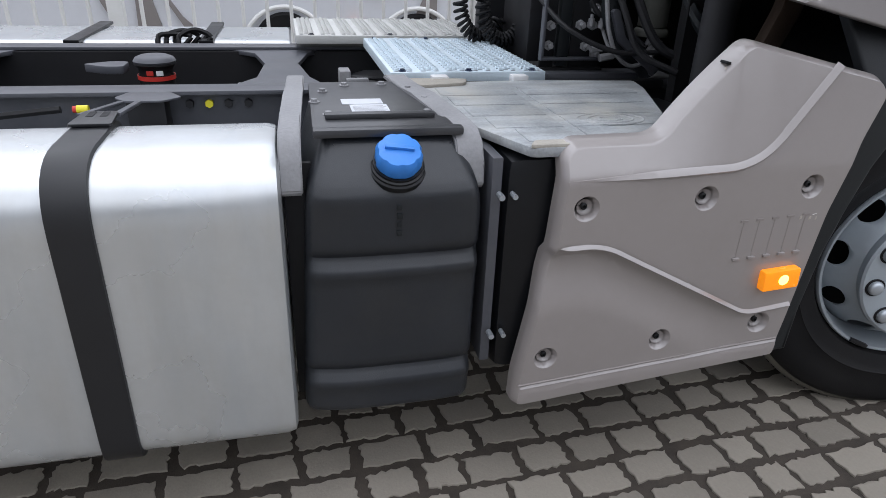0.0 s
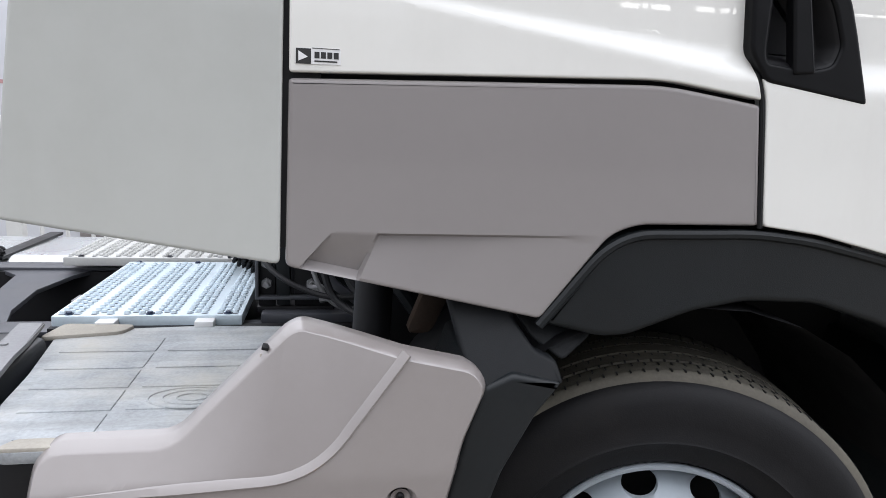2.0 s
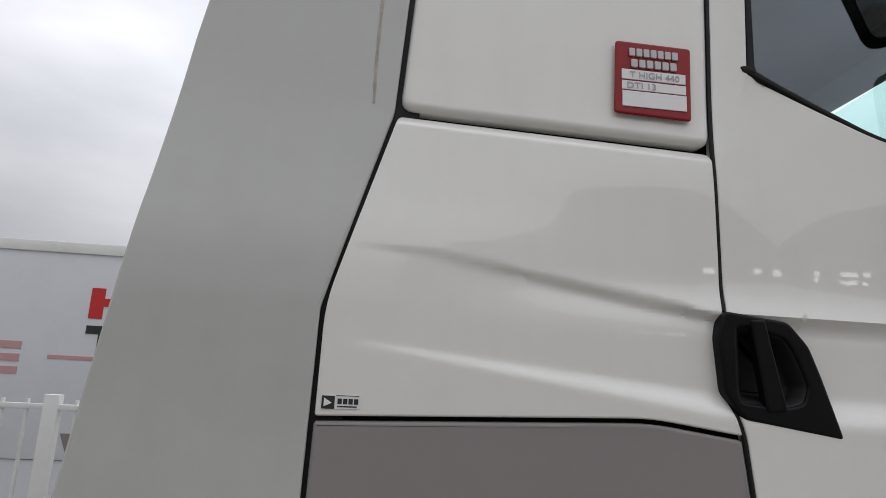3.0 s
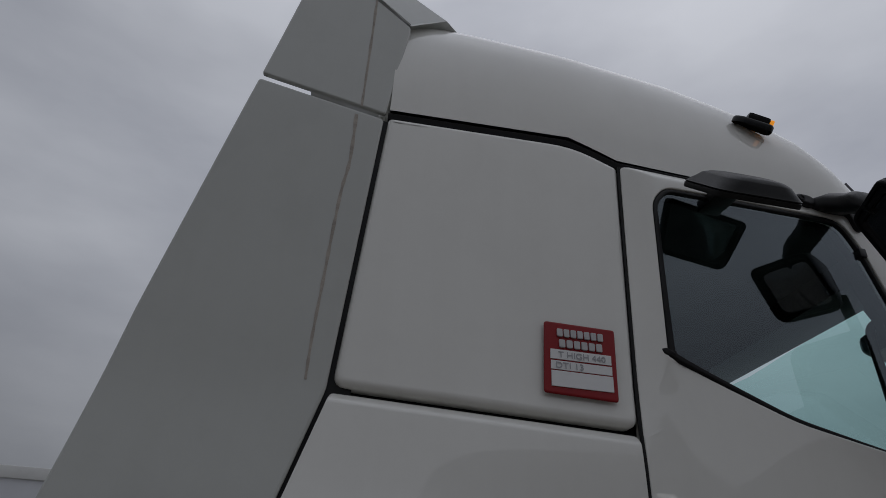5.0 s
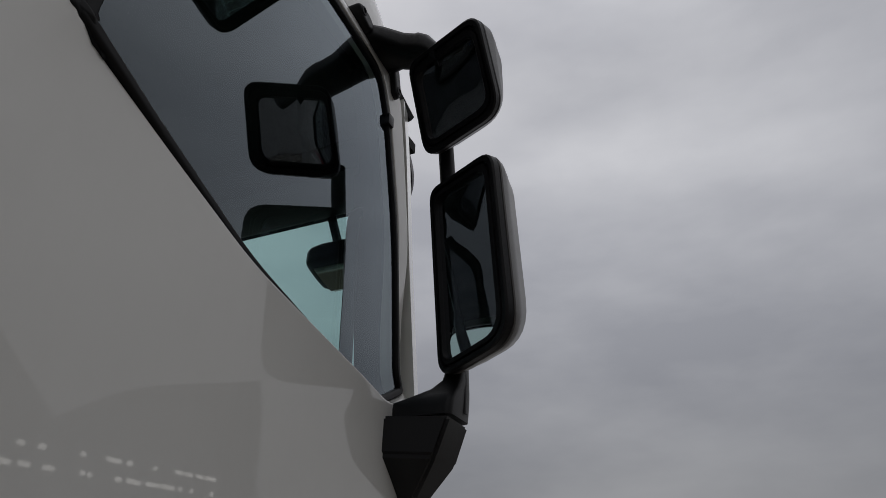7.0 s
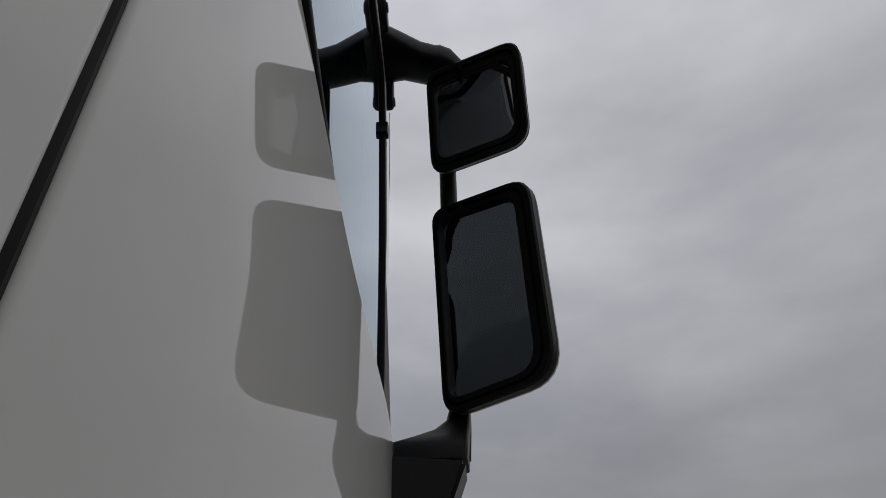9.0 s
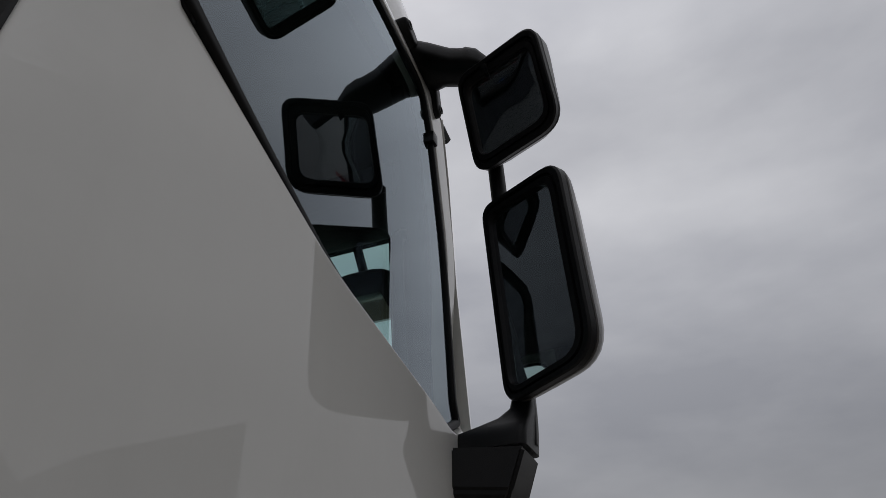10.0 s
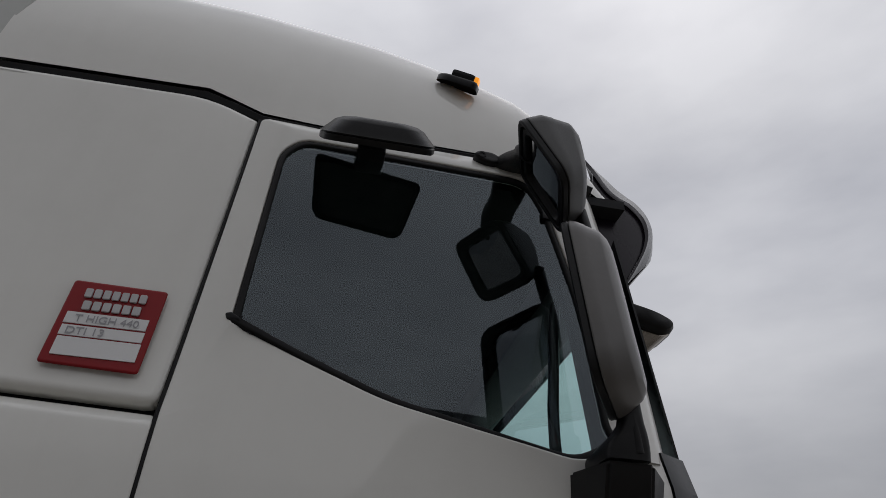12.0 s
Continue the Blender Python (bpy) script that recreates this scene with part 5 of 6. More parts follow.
for dims in ((-1.90, -1.85, 0.97, 1.03, 0.81, 0.85), (-1.56, -1.52, 1.20, 1.28, 0.74, 0.85), (-1.54, -1.46, 1.16, 1.19, 0.78, 0.83)):
    part("clamp", boxes(dims, bevel=0.006), CAST, truck)
bm = bmesh.new()
tube(bm, arc_path([(-1.54, 1.22, 0.83), (-1.42, 1.2, 0.82), (-1.3, 1.2, 0.80)]), 0.007, 6)
part("air_pipe", bm, FRAME_DARK, truck)
bellows = part("air_spring", lathe(bmesh.new(), [(0.0, 0.895), (0.055, 0.893), (0.066, 0.885), (0.068, 0.872), (0.058, 0.862), (0.054, 0.845), (0.058, 0.82), (0.058, 0.62), (0.0, 0.62)], (-2.18, 1.25, 0), "Z", 28), RUBBER, truck)
part("spring_cap", lathe(bmesh.new(), [(0.0, 0.902), (0.045, 0.900), (0.062, 0.893), (0.069, 0.882), (0.066, 0.874)], (-2.18, 1.25, 0), "Z", 28), FRAME, bellows, "dull grey domed cap")
for a in (70, 100):
    part("mark", box(bmesh.new(), 0.057, 0.0612, -0.011, 0.011, -0.008, 0.008, 0.001, Matrix.Translation((-2.18, 1.25, 0.848)) @ pose(0, 0, 0, 0, 0, -a)), WHITE_PLASTIC if a == 70 else RED_MARK, bellows)
part("red_ring", lathe(bmesh.new(), [(0.059, 0.822), (0.0615, 0.822), (0.0615, 0.836), (0.059, 0.836)], (-2.18, 1.25, 0), "Z", 28), RED_MARK, bellows)
part("cable_guide", prism(rounded([(-2.41, 1.25), (-2.33, 1.30), (-2.27, 1.30), (-2.27, 1.20), (-2.33, 1.20)], 0.02), "z", 0.845, 0.872, 0.006), FRAME, truck)
far_tank = part("far_tank", prism(rounded([(1.84, 0.22), (1.84, 0.858), (2.46, 0.850), (2.46, 0.22)], 0.08, 5), "x", -3.6, -1.72, 0.01), ALU, truck, "aluminium tank along the other side of the frame")
for x in (-2.10, -2.62):
    part("far_strap", boxes((x, x + 0.06, 1.82, 2.45, 0.852, 0.866), bevel=0.003), BLACK, truck)
for i, (x, y) in enumerate(((-2.08, 1.83), (-2.13, 1.85), (-2.10, 1.89), (-2.16, 1.83))):
    bm = bmesh.new()
    tube(bm, arc_path([(x, y, 0.84), (x + 0.03, y + 0.01, 0.88), (x - 0.03, y + 0.02, 0.905 - 0.006 * i), (x - 0.09, y, 0.885), (x - 0.10, y - 0.02, 0.85)]), 0.011, 6)
    part("cable", bm, RUBBER, truck)
for j, (x0, x1, y0, y1, z, ma, la) in enumerate(((-1.445, -0.955, 0.76, 1.46, 0.925, GALV, "bluish galvanised catwalk plate with raised teeth"), (-1.70, -0.95, 1.53, 2.09, 0.925, GALV_GREY, "grey galvanised catwalk plate with raised teeth"))):
    plate = part("catwalk_plate", boxes((x0, x1, y0, y1, z - 0.030, z + 0.003), bevel=0.004), ma, truck, la)
    n = 6 if j == 0 else 9
    w = (x1 - x0) / n
    # flat discs beside the teeth paint the shade of the holes
    teeth, shade_discs = bmesh.new(), bmesh.new()
    for i in range(n):
        for k in range(int((y1 - y0 - 0.03) / 0.031)):
            for c, s in enumerate((0.26, 0.50, 0.74)):
                x, y = x0 + w * (i + s), y0 + 0.024 + 0.031 * k + (0.015 if c == 1 else 0)
                bmesh.ops.create_cone(teeth, cap_ends=True, segments=8, radius1=0.0105, radius2=0.0066, depth=0.008, matrix=Matrix.Translation((x, y, z + 0.0065)) @ Matrix.Diagonal((1.0, 0.72, 1, 1)))
                bmesh.ops.create_circle(shade_discs, cap_ends=True, segments=8, radius=0.0085, matrix=Matrix.Translation((x, y - 0.0095, z + 0.0036)) @ Matrix.Diagonal((1.0, 0.45, 1, 1)))
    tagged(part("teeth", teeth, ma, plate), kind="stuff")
    tagged(part("perforation_shade", shade_discs, GALV_SHADE, plate, smooth=0), kind="stuff")
    for fx in (0.08, 0.5, 0.92):
        for y in (y0 + 0.018, y1 - 0.02):
            x = x0 + (x1 - x0) * fx
            part("bolt", cyl(cyl(bmesh.new(), (x, y, z + 0.002), (x, y, z + 0.005), 0.012, 12), (x, y, z + 0.004), (x, y, z + 0.010), 0.008, 6), BOLT_BLUE if j == 0 else FRAME, plate)
for x in (-1.325, -1.075):
    part("plate_clip", boxes((x, x + 0.05, 0.718, 0.760, 0.898, 0.922), bevel=0.004), WHITE_PLASTIC, truck)
part("catwalk_bearer", boxes((-1.45, -0.55, 0.742, 0.775, 0.872, 0.900), bevel=0.004), FRAME_DARK, truck)

# brackets, hoses and pipes behind the cab
part("mount_flange", boxes((-0.932, -0.922, 0.872, 0.900, 0.945, 1.32), (-0.932, -0.715, 0.872, 0.900, 0.940, 0.950), bevel=0.003), FRAME, truck, "grey folded edge of the cab mount")
part("mount_foot", boxes((-0.915, -0.58, 0.850, 0.93, 0.872, 0.905), bevel=0.01), FRAME, truck)
part("rusty_bracket", prism(rounded([(-0.545, 1.00), (-0.485, 1.00), (-0.420, 1.15), (-0.405, 1.32), (-0.47, 1.32), (-0.485, 1.16)], 0.02), "y", 0.36, 0.40, 0.008), RUST, truck, "rusty brown steel bracket by the wheel")
part("stay_edge", prism(rounded([(-0.735, 1.115), (-0.700, 1.030), (-0.640, 0.985), (-0.565, 0.935), (-0.590, 0.905), (-0.600, 0.925), (-0.660, 0.968), (-0.722, 1.015), (-0.760, 1.110)], 0.012), "y", 0.755, 0.775, 0.004), FRAME, truck, "grey edge of the cab stay")
part("bellows_lip", lathe(bmesh.new(), [(0.030, 1.028), (0.053, 1.030), (0.056, 1.040), (0.053, 1.050), (0.046, 1.056)], (-0.592, 0.80, 0), "Z", 28), BELLOWS, truck)
for pts, r, ma in (([(-0.735, 0.86, 1.045), (-0.720, 0.82, 0.990), (-0.680, 0.80, 0.965), (-0.635, 0.80, 0.968), (-0.605, 0.80, 1.000), (-0.600, 0.79, 1.030)], 0.006, CAST),
                   ([(-0.700, 0.84, 1.30), (-0.690, 0.82, 1.12), (-0.655, 0.80, 1.04), (-0.615, 0.79, 1.00)], 0.007, FRAME),
                   ([(-0.790, 0.85, 1.13), (-0.76, 0.84, 1.09), (-0.71, 0.84, 1.085), (-0.68, 0.85, 1.10)], 0.009, FRAME_DARK)):
    bm = bmesh.new()
    tube(bm, arc_path(pts, 6), r, 8)
    part("air_pipe", bm, ma, truck)
for p, q, r in (((-0.775, 0.86, 1.052), (-0.775, 0.86, 1.075), 0.010), ((-0.745, 0.85, 1.046), (-0.745, 0.85, 1.068), 0.010), ((-0.775, 0.84, 0.982), (-0.735, 0.84, 0.985), 0.012), ((-0.745, 0.83, 0.955), (-0.700, 0.83, 0.962), 0.013),
                ((-0.612, 0.775, 1.005), (-0.600, 0.775, 1.035), 0.009), ((-0.60, 0.78, 0.985), (-0.592, 0.78, 1.0), 0.012)):
    part("pipe_union", cyl(cyl(bmesh.new(), p, q, r, 6), p, [a + (b - a) * 1.5 for a, b in zip(p, q)], r * 0.6, 10), CAST, truck, "dull metal pipe union")
part("cab_mount", boxes((-0.925, -0.875, 0.90, 0.915, 0.90, 1.30), (-0.930, -0.70, 0.893, 1.02, 0.895, 0.915), (-0.82, -0.70, 0.905, 0.96, 0.90, 1.35), bevel=0.006), FRAME_DARK, truck)
part("cab_mount_post", boxes((-0.872, -0.832, 0.885, 0.93, 0.92, 1.35), bevel=0.006), DARK, truck)
bm = bmesh.new()
tube(bm, arc_path([(-0.76, 0.80, 1.30), (-0.745, 0.80, 1.12), (-0.715, 0.80, 1.045), (-0.665, 0.80, 0.990), (-0.61, 0.80, 0.955), (-0.575, 0.80, 0.915)]), [0.026] * 6 + [0.03] * 12 + [0.036] * 13, 12)
part("cab_stay", bm, DARK, truck, "dark curved cab stay arm")
bm = bmesh.new()
tube(bm, arc_path([(-0.775, 0.77, 1.14), (-0.76, 0.76, 1.05), (-0.72, 0.76, 0.975), (-0.66, 0.77, 0.94), (-0.60, 0.77, 0.965), (-0.57, 0.77, 1.02)]), 0.007, 8)
part("air_pipe", bm, CAST, truck)
part("cab_damper_sleeve", cyl(cyl(bmesh.new(), (-0.592, 0.80, 1.06), (-0.592, 0.80, 1.40), 0.046, 24), (-0.592, 0.80, 1.035), (-0.592, 0.80, 1.06), 0.030, 20), BELLOWS, truck, "dusty olive grey cab air spring")
part("cab_damper", cyl(cyl(bmesh.new(), (-0.62, 0.42, 0.95), (-0.60, 0.45, 1.35), 0.045, 20), (-0.62, 0.42, 0.80), (-0.62, 0.42, 0.97), 0.028, 16), FRAME_DARK, truck)
# dark panel added to cover the pale trailer behind brackets and hoses
part("dark_backing_panel", prism([(-0.98, 0.86), (-0.98, 1.05), (-0.90, 1.32), (0.3, 1.40), (0.3, 0.86)], "y", 1.46, 1.52, 0.01), FRAME_DARK, truck)
part("valve_block", boxes((-0.90, -0.78, 1.10, 1.40, 0.87, 1.20), bevel=0.015), FRAME_DARK, truck)
for x, z in ((-0.901, 0.986), (-0.901, 1.048), (-0.795, 1.05), (-0.754, 1.05), (-0.770, 0.983), (-0.733, 0.958), (-0.745, 1.10)):
    part("mount_bolt", cyl(cyl(bmesh.new(), (x, 0.888, z), (x, 0.906, z), 0.016, 6), (x, 0.868, z), (x, 0.89, z), 0.008, 10), CAST, truck)
for k, (x, y, r) in enumerate(((-1.00, 1.36, 0.075), (-0.94, 1.26, 0.075))):
    bm = bmesh.new()
    pts = []
    for i in range(441):
        a = i * 0.42
        u = i / 440
        ph = math.pi * (0.15 + 1.7 * u)
        c = Vector((x + 0.085 * math.cos(ph), y, 1.08 - 0.13 * math.sin(ph)))
        d = Vector((-math.sin(ph), 0, -math.cos(ph))).normalized()
        n1 = Vector((0, 1, 0))
        n2 = d.cross(n1)
        pts.append(c + 0.024 * (math.cos(a) * n1 + math.sin(a) * n2))
    tube(bm, pts, 0.0065, 6)
    part("coiled_hose", bm, RUBBER, truck, "black coiled air hose")
for pts, r in (([(-0.72, 0.80, 1.30), (-0.70, 0.72, 1.15), (-0.64, 0.66, 1.02), (-0.52, 0.62, 0.97)], 0.014), ([(-0.78, 0.78, 1.25), (-0.74, 0.70, 1.10), (-0.70, 0.66, 1.0), (-0.60, 0.60, 0.95)], 0.010),
               ([(-0.60, 0.75, 1.30), (-0.58, 0.60, 1.12), (-0.50, 0.55, 1.0)], 0.018), ([(-0.95, 0.95, 1.15), (-0.88, 0.80, 1.05), (-0.74, 0.74, 0.99), (-0.6, 0.72, 0.99)], 0.008)):
    bm = bmesh.new()
    tube(bm, arc_path(pts), r, 8)
    part("air_pipe", bm, FRAME_DARK if r < 0.016 else DARK, truck)


# ---- mirrors ----
def inset_each(poly, ds):
    """Move every side of a polygon inwards by its own distance."""
    sign = 1 if area2(poly) > 0 else -1
    lines = []
    for i, d in enumerate(ds):
        p, q = Vector(poly[i]), Vector(poly[(i + 1) % len(poly)])
        way = (q - p).normalized()
        lines.append((p + Vector((-way.y, way.x)) * d * sign, way))
    res = []
    for i in range(len(lines)):
        (p, a), (q, b) = lines[i - 1], lines[i]
        k = ((q - p).x * b.y - (q - p).y * b.x) / (a.x * b.y - a.y * b.x)
        res.append(tuple(p + a * k))
    return res


def mirror_head(name, it, ot, ob_, ib, depth, label, rim, radii, cover, away=(1, 0, 0), draw=(1, 1, 1, 1), slant=0.0):
    """A mirror housing from the four corners of its face (inner top, outer top, outer bottom, inner bottom), with a stepped rim round the glass; its cover swells away from the face and draws in by draw at the top, outer, bottom and inner side, and grows deeper downwards by slant."""
    it, ot, ob_, ib = (Vector(p) for p in (it, ot, ob_, ib))
    c = (it + ot + ob_ + ib) / 4
    u = ((ot + ob_) - (it + ib)).normalized()
    w = u.cross((it + ot) - (ob_ + ib)).normalized()
    if w.dot(Vector(away)) < 0:
        w = -w
    v = w.cross(u).normalized()
    flat = [((p - c).dot(u), (p - c).dot(v)) for p in (it, ot, ob_, ib)]
    out = rounded(inset_each(flat, (-0.003, -0.001, -0.002, -0.003)), radii, 6)
    pane = rounded(inset_each(flat, rim), [r * 0.7 for r in radii], 6)
    put = lambda p, h: c + u * p[0] + v * p[1] + w * h
    between = lambda f: [(p[0] + (q[0] - p[0]) * f, p[1] + (q[1] - p[1]) * f) for p, q in zip(out, pane)]
    bm = bmesh.new()
    rings = [[bm.verts.new(put(p, h)) for p in between(f)] for f, h in ((1.0, 0.020), (1.0, 0.008), (0.92, 0.005), (0.60, 0.004), (0.55, 0.009), (0.42, 0.009), (0.37, 0.001), (0.10, 0.0), (0.0, 0.003))]
    rings += [[bm.verts.new(put(p, h)) for p in (inset(out, d) if d else out)] for d, h in ((0.0, 0.014), (0.004, 0.017), (0.005, 0.022))]
    for a, b in zip(rings, rings[1:]):
        for k in range(len(a)):
            bm.faces.new((a[k - 1], a[k], b[k], b[k - 1]))
    shell = part(name, bm, MIRROR_SHELL, truck, label, smooth=35)
    bm = bmesh.new()
    grown = lambda d: rounded(inset_each(flat, [d * k - e for k, e in zip(draw, (0.003, 0.001, 0.002, 0.003))]), [r + d * 0.3 for r in radii], 6)
    tall = max(abs(p[1]) for p in flat)
    swell = lambda p, h: h * (1 - slant * p[1] / tall) if h > 0.021 else h
    rings = [[bm.verts.new(put(p, swell(p, h))) for p in grown(d)]
             for d, h in ((0.006, 0.0165), (0.001, 0.0175), (0.0, 0.020), (0.003, depth * 0.36), (0.010, depth * 0.52), (0.012, depth * 0.55), (0.023, depth * 0.80), (0.026, depth * 0.84), (0.038, depth * 0.95), (0.056, depth))]
    for a, b in zip(rings, rings[1:]):
        for k in range(len(a)):
            bm.faces.new((a[k - 1], a[k], b[k], b[k - 1]))
    bm.faces.new(rings[-1])
    part("cover", bm, cover, shell, "smooth grey plastic cover", smooth=24)
    gl = bmesh.new()
    mid = (sum(p[0] for p in pane) / len(pane), sum(p[1] for p in pane) / len(pane))
    cv = gl.verts.new(put(mid, 0.011))
    ring_ = [gl.verts.new(put(p, 0.015)) for p in pane]
    for k in range(len(ring_)):
        gl.faces.new((ring_[k - 1], ring_[k], cv))
    part("mirror_glass", gl, MIRROR, shell, "mirror glass", smooth=60)
    return shell


mirror_head("main_mirror", (0.880, 0.050, 2.597), (0.767, -0.125, 2.574), (0.804, -0.141, 2.216), (0.912, 0.036, 2.201), 0.088, "black door mirror housing", (0.022, 0.036, 0.026, 0.008), [0.034, 0.045, 0.060, 0.040], MAIN_COVER, draw=(1.0, 1.3, 0.9, 0.4))
mirror_head("wide_mirror", (0.745, 0.050, 2.835), (0.690, -0.130, 2.850), (0.778, -0.139, 2.672), (0.847, 0.046, 2.658), 0.114, "black wide-angle mirror housing", (0.026, 0.024, 0.028, 0.012), [0.030, 0.036, 0.045, 0.040], WIDE_COVER, draw=(1.6, 1.0, 0.5, 0.3), slant=0.38)
# arm between the two heads, and down to the foot
bm = bmesh.new()
tube(bm, arc_path([(0.885, 0.020, 2.72), (0.90, 0.020, 2.64), (0.915, 0.020, 2.56), (0.925, 0.018, 2.40), (0.935, 0.014, 2.28), (0.945, 0.010, 2.20), (0.950, 0.012, 2.14)], 5), 0.017, 10)
part("mirror_arm", bm, MIRROR_SHELL, truck)
bm = bmesh.new()
rings = []
for z, xa, xb, ya, yb in ((2.126, 0.884, 0.974, -0.001, 0.136), (2.142, 0.884, 0.975, -0.002, 0.134), (2.154, 0.888, 0.975, -0.003, 0.118), (2.166, 0.898, 0.974, -0.004, 0.086), (2.180, 0.910, 0.972, -0.005, 0.054),
                          (2.198, 0.919, 0.968, -0.006, 0.034), (2.222, 0.922, 0.966, -0.006, 0.028), (2.260, 0.921, 0.964, -0.006, 0.026)):
    rings.append([bm.verts.new((x, y, z)) for x, y in rounded([(xa, ya), (xb, ya), (xb, yb), (xa, yb)], 0.012, 3)])
for a, b in zip(rings, rings[1:]):
    for k in range(len(a)):
        bm.faces.new((a[k - 1], a[k], b[k], b[k - 1]))
bm.faces.new(rings[0])
bm.faces.new(rings[-1])
bmesh.ops.recalc_face_normals(bm, faces=bm.faces)
part("mirror_foot", bm, MIRROR_SHELL, truck, "black mirror foot with a slender neck")
bm = bmesh.new()
sec_top = [(0.846, 0.118), (0.885, 0.000), (0.978, 0.002), (1.05, 0.10), (1.08, 0.20), (0.846, 0.16)]
sec_low = [(0.842, 0.114), (0.885, 0.026), (0.978, 0.026), (1.04, 0.11), (1.06, 0.20), (0.842, 0.16)]
tip = [(0.930, 0.112), (0.940, 0.092), (0.990, 0.092), (1.01, 0.12), (1.03, 0.20), (0.935, 0.16)]
rings = [[bm.verts.new((x, y, z)) for x, y in s] for s, z in ((sec_top, 2.122), (sec_low, 2.055), (tip, 1.990))]
for a, b in zip(rings, rings[1:]):
    for k in range(6):
        bm.faces.new((a[k - 1], a[k], b[k], b[k - 1]))
bm.faces.new(rings[0])
bm.faces.new(rings[-1])
bmesh.ops.bevel(bm, geom=list(bm.edges), offset=0.006, segments=2, affect="EDGES")
part("mirror_foot_cover", bm, MIRROR_SHELL, truck, smooth=30)
# upper arm: a bracket with two screwed ears on the window's frame, reaching out to the wide mirror
bm = bmesh.new()
rings = []
for y, xc, wx, zc, hz in ((0.178, 0.775, 0.092, 2.938, 0.012), (0.160, 0.775, 0.085, 2.944, 0.018), (0.140, 0.775, 0.070, 2.948, 0.028), (0.105, 0.775, 0.052, 2.936, 0.036), (0.060, 0.774, 0.042, 2.906, 0.036),
                          (0.030, 0.771, 0.040, 2.890, 0.035), (0.022, 0.771, 0.043, 2.886, 0.037), (0.0, 0.766, 0.040, 2.868, 0.036), (-0.020, 0.762, 0.030, 2.842, 0.030)):
    outline = rounded([(-1, -0.6), (-0.5, -1), (0.5, -1), (1, -0.6), (1, 0.5), (0.4, 1), (-0.4, 1), (-1, 0.5)], 0.25, 2)
    rings.append([bm.verts.new((xc + wx * px, y, zc + hz * pz)) for px, pz in outline])
for a, b in zip(rings, rings[1:]):
    for k in range(len(a)):
        bm.faces.new((a[k - 1], a[k], b[k], b[k - 1]))
bm.faces.new(rings[0])
bm.faces.new(rings[-1])
arm = part("upper_mirror_arm", bm, MIRROR_SHELL, truck, "black bracket that carries the wide-angle mirror", smooth=40)
for ear in (((0.645, 2.952), (0.662, 2.932), (0.70, 2.925), (0.74, 2.945), (0.70, 2.968), (0.66, 2.966)), ((0.80, 2.95), (0.835, 2.918), (0.846, 2.872), (0.868, 2.868), (0.876, 2.90), (0.86, 2.955))):
    part("ear", panel(rounded(ear, 0.012), lambda x, z: pane_y(x, z) - 0.022, 0.03, 0.008, (0.1, 0.1), back=True), MIRROR_SHELL, arm)
for x, z in ((0.668, 2.949), (0.859, 2.888)):
    part("screw", lathe(bmesh.new(), [(0.011, 0.0), (0.010, -0.0015), (0.006, -0.0015), (0.005, 0.003), (0.0, 0.003)], (x, pane_y(x, z) - 0.0225, z), seg=14), RUBBER, arm)
part("window_clip", boxes((0.836, 0.860, 0.138, 0.168, 2.778, 2.808), bevel=0.004), BLACK, truck)
# kerb mirror over the window: a blunt, tilted shell with its glass on the underside
kerb = mirror_head("kerb_mirror", (0.240, 0.082, 2.880), (0.528, 0.068, 2.872), (0.504, -0.044, 2.760), (0.264, -0.036, 2.768), 0.062, "black kerb mirror housing over the door window", (0.014, 0.014, 0.014, 0.014), [0.022, 0.022, 0.034, 0.034], MIRROR_SHELL, (0, -0.7, 0.7), (0.5, 1.3, 0.7, 1.3))
part("kerb_arm", box(bmesh.new(), -0.036, 0.036, -0.012, 0.085, -0.018, 0.018, 0.008, Matrix.Translation((0.372, 0.090, 2.880))), MIRROR_SHELL, kerb)
# sun visor and front mirror
bm = bmesh.new()
rings = []
END = [(1.009, 3.178), (1.063, 3.102), (1.102, 3.035), (1.135, 3.004), (1.170, 2.985), (1.204, 2.942), (1.212, 2.892), (1.198, 2.836), (1.164, 2.770), (1.122, 2.700)]
MIDDLE = [(1.135, 3.165), (1.17, 3.155), (1.21, 3.13), (1.24, 3.11), (1.265, 3.085), (1.285, 3.05), (1.300, 3.01), (1.305, 2.97), (1.305, 2.93), (1.300, 2.90)]
for y, k in ((0.268, 1.0), (0.276, 0.95), (0.295, 0.75), (0.325, 0.45), (0.37, 0.2), (0.45, 0.0), (1.25, 0.0), (2.05, 0.0), (2.13, 0.2), (2.175, 0.45), (2.205, 0.75), (2.224, 0.95), (2.232, 1.0)):
    line = [(a[0] + (b[0] - a[0]) * k, a[1] + (b[1] - a[1]) * k) for a, b in zip(MIDDLE, END)]
    line = [(p.x, p.z) for p in arc_path([(x, 0, z) for x, z in line], 4)]
    rings.append([bm.verts.new((x, y, z)) for x, z in line] + [bm.verts.new((x - 0.012, y, z - 0.010)) for x, z in line[::-1]])
for a, b in zip(rings, rings[1:]):
    for k in range(len(a)):
        bm.faces.new((a[k - 1], a[k], b[k], b[k - 1]))
bm.faces.new(rings[0])
bm.faces.new(rings[-1])
part("sun_visor", bm, VISOR, truck, "dark purplish tinted sun visor over the windscreen", smooth=50)
